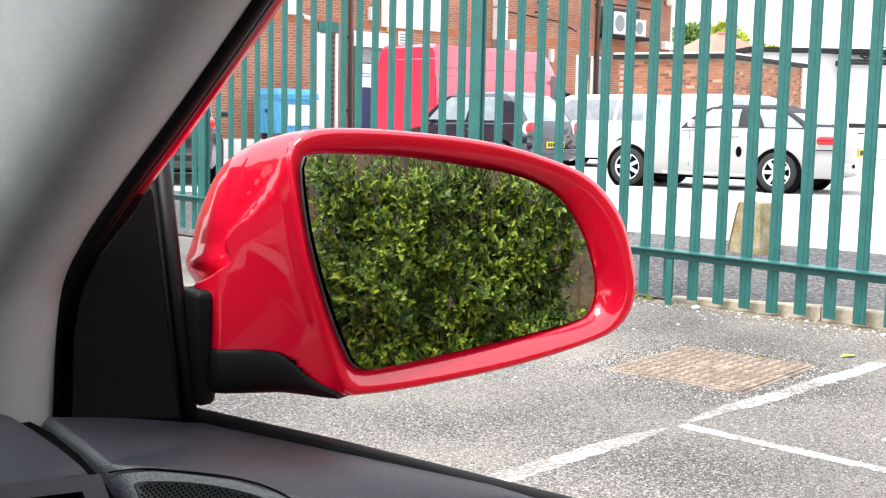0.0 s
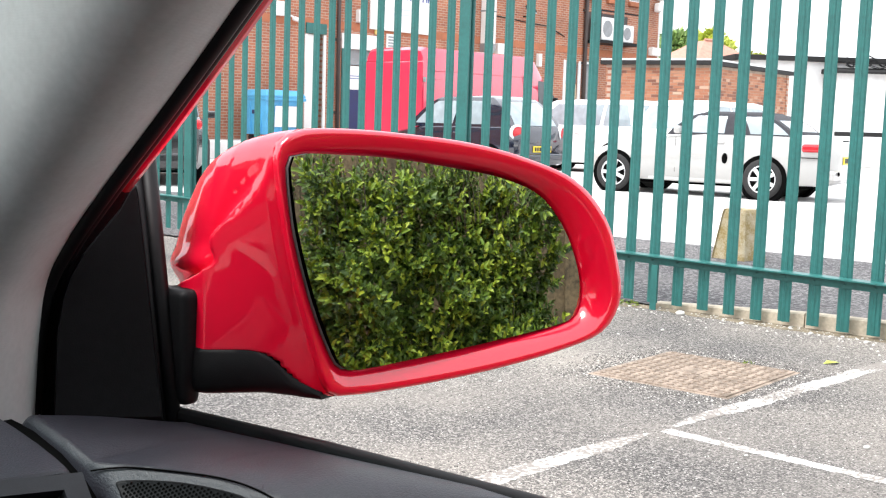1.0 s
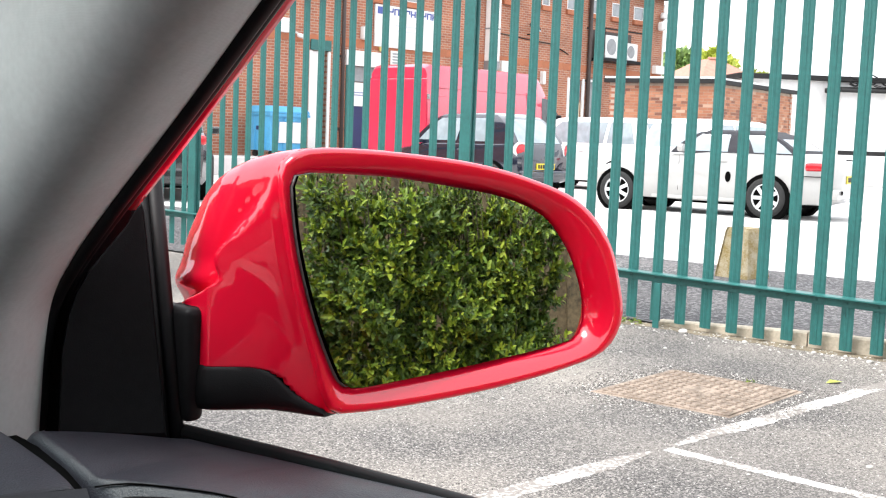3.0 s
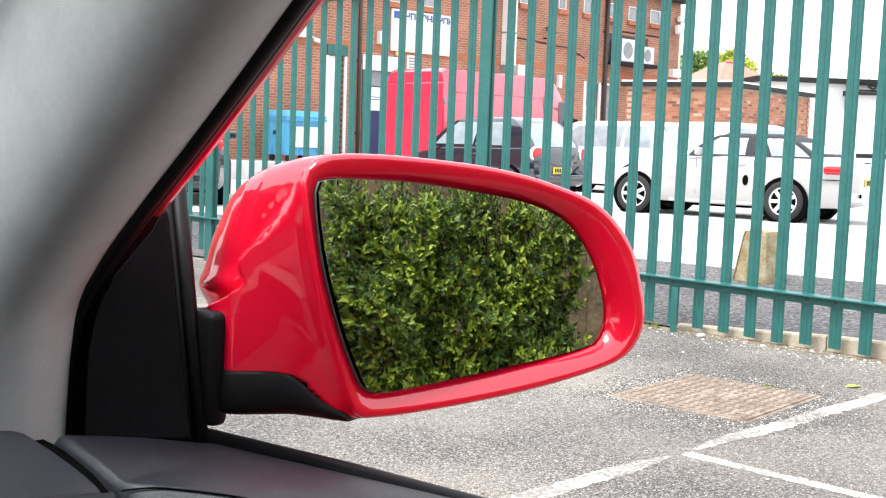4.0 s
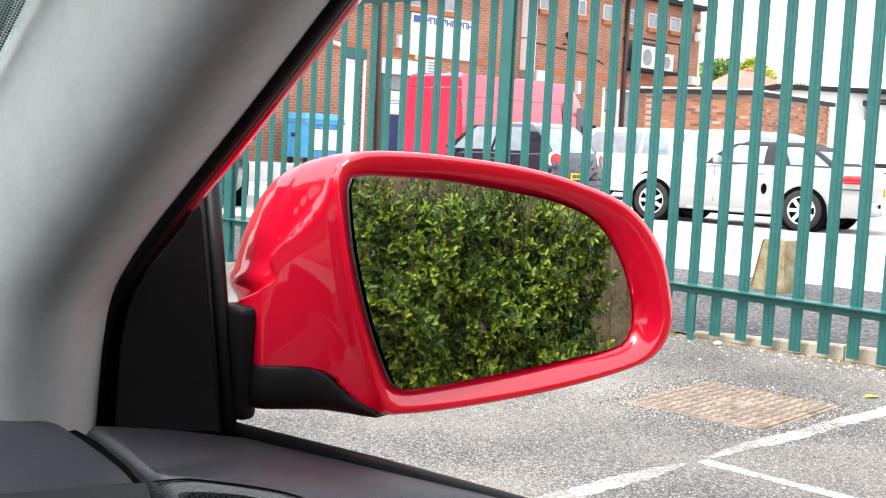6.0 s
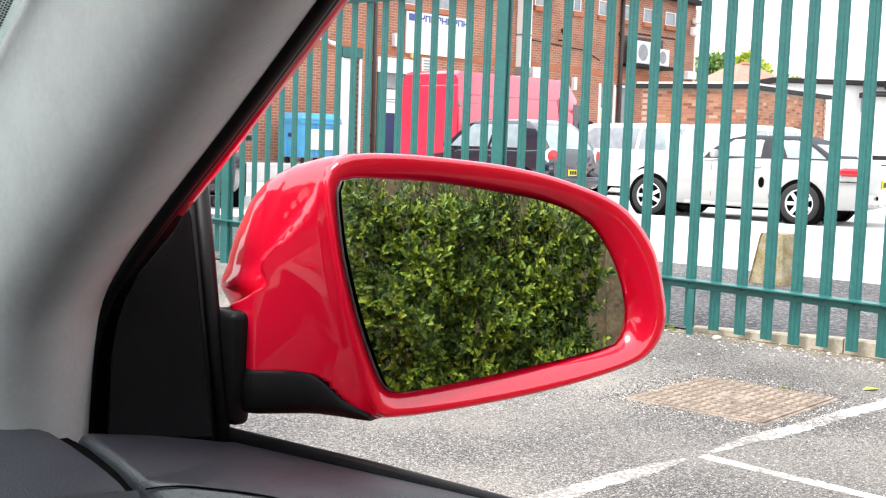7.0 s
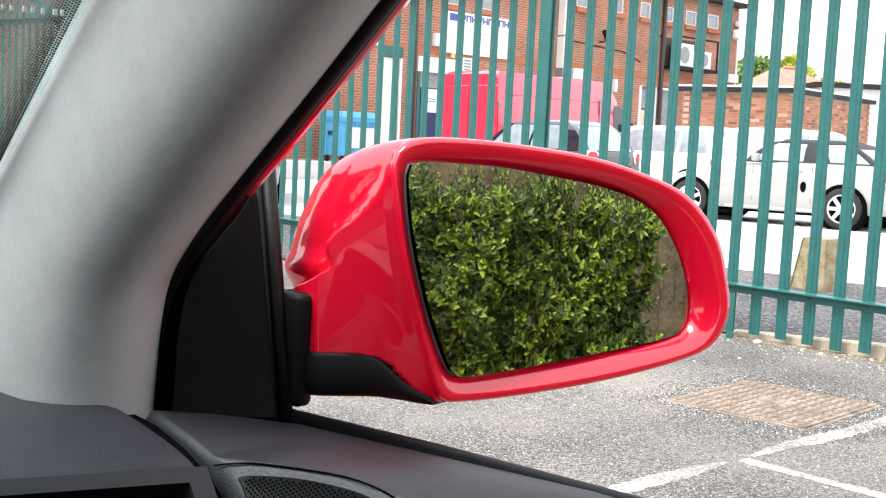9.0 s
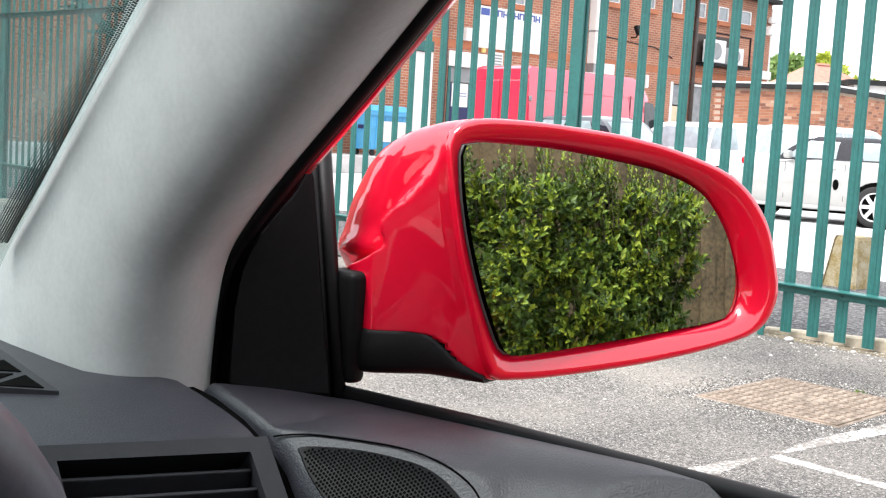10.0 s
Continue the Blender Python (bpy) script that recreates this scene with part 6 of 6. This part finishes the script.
    # bonnet, wing and rear body so that the car stands whole
    part("bonnet", loft([[(-1.0, y, z), (-0.4, y, z + 0.04), (0.22, y, z), (0.30, y, z - 0.12), (-1.08, y, z - 0.12)] for y, z in ((0.96, 0.86), (1.5, 0.82), (1.75, 0.70))]), RED, mine, smooth=True)
    part("front_wing", box((0.06, 0.95, 0.5), (0.39, 1.15, 0.52), 0.03), RED, mine)
    part("nose", box((1.4, 0.14, 0.42), (-0.36, 1.72, 0.48), 0.06, seg=3), RED, mine)
    part("rear_quarter", box((0.05, 1.0, 0.6), (0.39, -1.2, 0.54), 0.02), RED, mine)
    for y in (1.15, -1.25):
        for x in (0.31, -1.0):
            wheel(mine, x, y, 0.31)
    # windscreen with a dotted black border
    c = pts([(0.97, -1.0, 0.895), (0.80, 0.262, 0.875), (0.21, 0.235, 1.370), (0.30, -0.95, 1.365)])
    ws = part("windscreen", quad_pane(bmesh.new(), c, 0.004), SHIELD, mine, "slightly hazy windscreen glass")
    ws.visible_shadow = False
    for k in range(11):
        q = 0.186 + 0.0046 * k + 0.0008 * math.sin(k * 2.3)
        part("etched_mark", box((0.0014 + 0.0006 * (k % 3 == 0), 0.0012, 0.0016 + 0.00014 * k), (q + 0.004, 0.570 - 0.0008 * k, 1.0640)), WHITE, ws)
    # black dots along the glass edge
    L = spline([(q, p, z) for (p, q, z), _ in PIL], 400, False)
    vs, fs, run = [], [], 0.0
    slope = Vector((0, -0.766, 0.643))
    for p, nx in zip(L, L[1:]):
        run += (nx - p).length
        if run < 0.0016 or not 0.40 < p.y < 0.74:
            continue
        run -= 0.0016
        for r in range(9):
            rad = 0.00090 - 0.00006 * r
            mid = Vector((p.x + 0.0140 - 0.0016 * r, p.y, 0.875 + (0.80 - p.y) * 0.839 - 0.0045)) + slope * (0.0008 * (r % 2))
            b0 = len(vs)
            vs += [mid + Vector((rad * math.cos(g), 0, 0)) + slope * (rad * math.sin(g)) for g in [math.pi / 3 * h for h in range(6)]]
            fs.append(tuple(range(b0, b0 + 6)))
    me = bpy.data.meshes.new("dot_border")
    me.from_pydata(vs, [], fs)
    me.materials.append(BLACK_RUBBER)
    dots = new("dot_border", me)
    dots.parent = ws
    tagged(dots, kind="stuff")


cabin()


# ---------- loose grit, pebbles, weeds and litter on the car park ----------
def chip(vs, fs, x, y, z, r, rng):
    """A small irregular stone."""
    b = len(vs)
    a0, h = rng.uniform(0, 6.28), r * rng.uniform(0.35, 0.7)
    n = 5
    for k in range(n):
        a = a0 + k * 6.283 / n
        q = r * rng.uniform(0.7, 1.2)
        vs.append((x + q * math.cos(a), y + q * math.sin(a), z))
    for k in range(n):
        a = a0 + k * 6.283 / n + 0.3
        q = r * rng.uniform(0.3, 0.6)
        vs.append((x + q * math.cos(a), y + q * math.sin(a), z + h))
    for k in range(n):
        j = (k + 1) % n
        fs.append((b + k, b + j, b + n + j, b + n + k))
    fs.append(tuple(b + n + k for k in range(n)))


def grit():
    rng = np.random.default_rng(21)
    for name, label, material, count, r0, r1 in (("pale_grit", "pale stone chippings loose on the tarmac", PALE_GRIT, 4200, 0.0012, 0.0034), ("dark_grit", "dark stone chippings loose on the tarmac", DARK_GRIT, 11000, 0.0015, 0.0042)):
        vs, fs = [], []
        for k in range(count):
            u = rng.uniform(0, 1)
            y = 2.6 + 4.4 * u ** 1.2
            x = rng.uniform(-0.75, 0.30 * y + 1.2)
            if x * 0.6691 + y * 0.7431 > 5.80:
                continue
            chip(vs, fs, x, y, 0.0, rng.uniform(r0, r1), rng)
        o = mesh_part(name, vs, fs, material, None)
        tagged(o, label, "gravel", kind="stuff")
    # loose chippings swept against the manhole cover
    for name, label, material, count in (("dark_chippings", "dark chippings gathered round the manhole cover", DARK_GRIT, 2600), ("pale_chippings", "pale chippings gathered round the manhole cover", PALE_GRIT, 700)):
        vs, fs = [], []
        m = pose(1.139, 4.870, 0, 0, 0, 50.2)
        for k in range(count):
            a, far = rng.uniform(0, 6.283), abs(rng.normal()) * 0.10
            ca, sa = math.cos(a), math.sin(a)
            edge = min(0.35 / max(1e-3, abs(ca)), 0.315 / max(1e-3, abs(sa)))
            p = m @ Vector((ca * (edge + 0.004 + far), sa * (edge + 0.004 + far), 0))
            chip(vs, fs, p.x, p.y, 0.0, rng.uniform(0.0018, 0.0052), rng)
        tagged(mesh_part(name, vs, fs, material, None), label, "gravel", kind="stuff")
    # heavier gravel and dirt along the foot of the fence
    vs, fs = [], []
    for k in range(900):
        s, off = rng.uniform(-3.0, 1.6), -abs(rng.normal()) * 0.16 + 0.02
        p = along(s, off)
        chip(vs, fs, p.x, p.y, 0.0, rng.uniform(0.003, 0.009), rng)
    tagged(mesh_part("fence_foot_gravel", vs, fs, PALE_GRIT, None), "dirt and small gravel along the foot of the fence", "gravel", kind="stuff")


PALE_GRIT = leaf_mat("pale_grit", (0.62, 0.60, 0.56), (0.34, 0.32, 0.29), 0.9)
DARK_GRIT = leaf_mat("dark_grit", (0.14, 0.13, 0.12), (0.035, 0.033, 0.032), 0.9)
grit()


def pebble(x, y, r, seed):
    rng = np.random.default_rng(seed)
    bm = bmesh.new()
    bmesh.ops.create_icosphere(bm, subdivisions=2, radius=r)
    for v in bm.verts:
        v.co *= 1 + 0.25 * noise.noise(v.co / r * 1.3 + Vector((seed * 3.7, 0, 0)))
        v.co.z *= 0.6
    o = part("pebble", bm, PEBBLE, None, smooth=True)
    o.matrix_basis = pose(x, y, r * 0.35, 0, 0, seed * 40)
    return tagged(o, "small pale stone lying on the tarmac", "stone", "loose stones")


for k, (s, off, r) in enumerate(((-0.24, -0.12, 0.026), (-0.62, -0.14, 0.016), (-1.0, -0.13, 0.014), (-0.30, -0.2, 0.010), (-0.85, -0.05, 0.012), (0.10, -0.1, 0.010), (-1.3, -0.16, 0.016), (0.0, -0.18, 0.008), (-0.48, -0.08, 0.009), (-1.15, -0.09, 0.010))):
    p = along(s, off)
    pebble(p.x, p.y, r, k + 1)
for k, (x, y, r) in enumerate(((0.62, 3.02, 0.012), (1.45, 3.75, 0.012), (1.02, 3.62, 0.007), (0.30, 4.6, 0.008), (1.9, 4.5, 0.009), (0.55, 5.6, 0.010), (1.2, 5.9, 0.010), (0.95, 5.75, 0.008))):
    pebble(x, y, r, k + 20)


def weed(x, y, size, seed):
    rng = np.random.default_rng(seed)
    vs, fs = leaf_cloud(60, [(0, 0, size * 0.3, size)], size * 0.9, rng, 0.3)
    vs = [(a, b, max(0.0, c * 0.7)) for a, b, c in vs]
    o = mesh_part("weed", vs, fs, LEAF, None)
    o.matrix_basis = pose(x, y, 0.001)
    return tagged(o, "small green weed growing through the tarmac", "weed", "weeds")


for k, (s, off) in enumerate(((0.12, -0.04), (0.20, -0.06), (-1.75, -0.05), (0.35, -0.10))):
    p = along(s, off)
    weed(p.x, p.y, 0.028, 60 + k)
weed(0.62, 2.72, 0.022, 70)
weed(1.42, 5.08, 0.018, 71)


def leaf_litter():
    bm = bmesh.new()
    vs = [bm.verts.new(p) for p in ((-0.05, 0, 0.002), (-0.01, 0.022, 0.012), (0.045, 0.004, 0.004), (0.0, -0.02, 0.009), (0.0, 0.0, 0.004))]
    for a, b in ((0, 1), (1, 2), (2, 3), (3, 0)):
        bm.faces.new((vs[a], vs[b], vs[4]))
    o = part("fallen_leaf", bm, LIME_LEAF)
    o.matrix_basis = pose(1.811, 5.151, 0.001, 0, 0, 20)
    tagged(o, "single yellow-green leaf lying on tarmac", "leaf")


leaf_litter()


def dirt_strip():
    """Blown dirt against the foot of the fence, with a ragged edge."""
    bm = bmesh.new()
    prev = None
    for k in range(140):
        s_ = 2.0 - k * 0.04
        n1 = noise.noise(Vector((s_ * 3.0, 0.7, 0)))
        row = [bm.verts.new(along(s_, 0.03, 0.0016)), bm.verts.new(along(s_, -0.10 - 0.07 * n1 - 0.03 * noise.noise(Vector((s_ * 17, 3, 0))), 0.0012))]
        if prev:
            bm.faces.new((prev[0], prev[1], row[1], row[0]))
        prev = row
    tagged(part("dirt_strip", bm, SOIL), "brown grit and dirt gathered along the fence foot", "dirt", kind="stuff")


dirt_strip()


# ---------- bricks of the outbuilding ----------
def lay_bricks():
    w, L = OUT["front"]
    mesh = None
    vs, fs = [], []
    count = 0

    def spots(length):
        for row in range(34):
            off = 0.0 if row % 2 else -0.1125
            for k in range(int(length / 0.225) + 2):
                x0, x1 = max(0.0, off + k * 0.225), min(length, off + k * 0.225 + 0.215)
                if x1 - x0 > 0.04:
                    yield (x0 + x1) / 2, x1 - x0, 0.04 + row * 0.075

    def joined(x, wd, z):
        b = len(vs)
        d = 0.006 + 0.003 * noise.noise(Vector((x * 9, z * 11, 0)))
        for sx in (-1, 1):
            for y in (-d, 0.004):
                for sz in (-1, 1):
                    vs.append((x + sx * wd / 2, y, z + sz * 0.0325))
        for f in ((0, 1, 3, 2), (4, 6, 7, 5), (0, 4, 5, 1), (2, 3, 7, 6), (1, 5, 7, 3), (0, 2, 6, 4)):
            fs.append(tuple(b + q for q in f))
    for x, wd, z in sorted(spots(L), key=lambda q: -q[2]):
        if count < 290 and wd > 0.2:
            if mesh is None:
                o = part("brick", box((0.215, 0.014, 0.065), (0, 0, 0)), LOOSE_BRICK, w)
                mesh = o.data
            else:
                o = new("brick", mesh)
                o.parent = w
            o.matrix_basis = pose(x, -0.001 + 0.003 * noise.noise(Vector((x * 7, z * 9, 2))), z)
            count += 1
        else:
            joined(x, wd, z)
    mesh_part("brick_infill", vs, fs, LOOSE_BRICK, w)["kind"] = "stuff"
    w, L = OUT["side"]
    vs, fs = [], []
    for x, wd, z in spots(L):
        joined(x, wd, z)
    mesh_part("brick_infill", vs, fs, LOOSE_BRICK, w)["kind"] = "stuff"


lay_bricks()
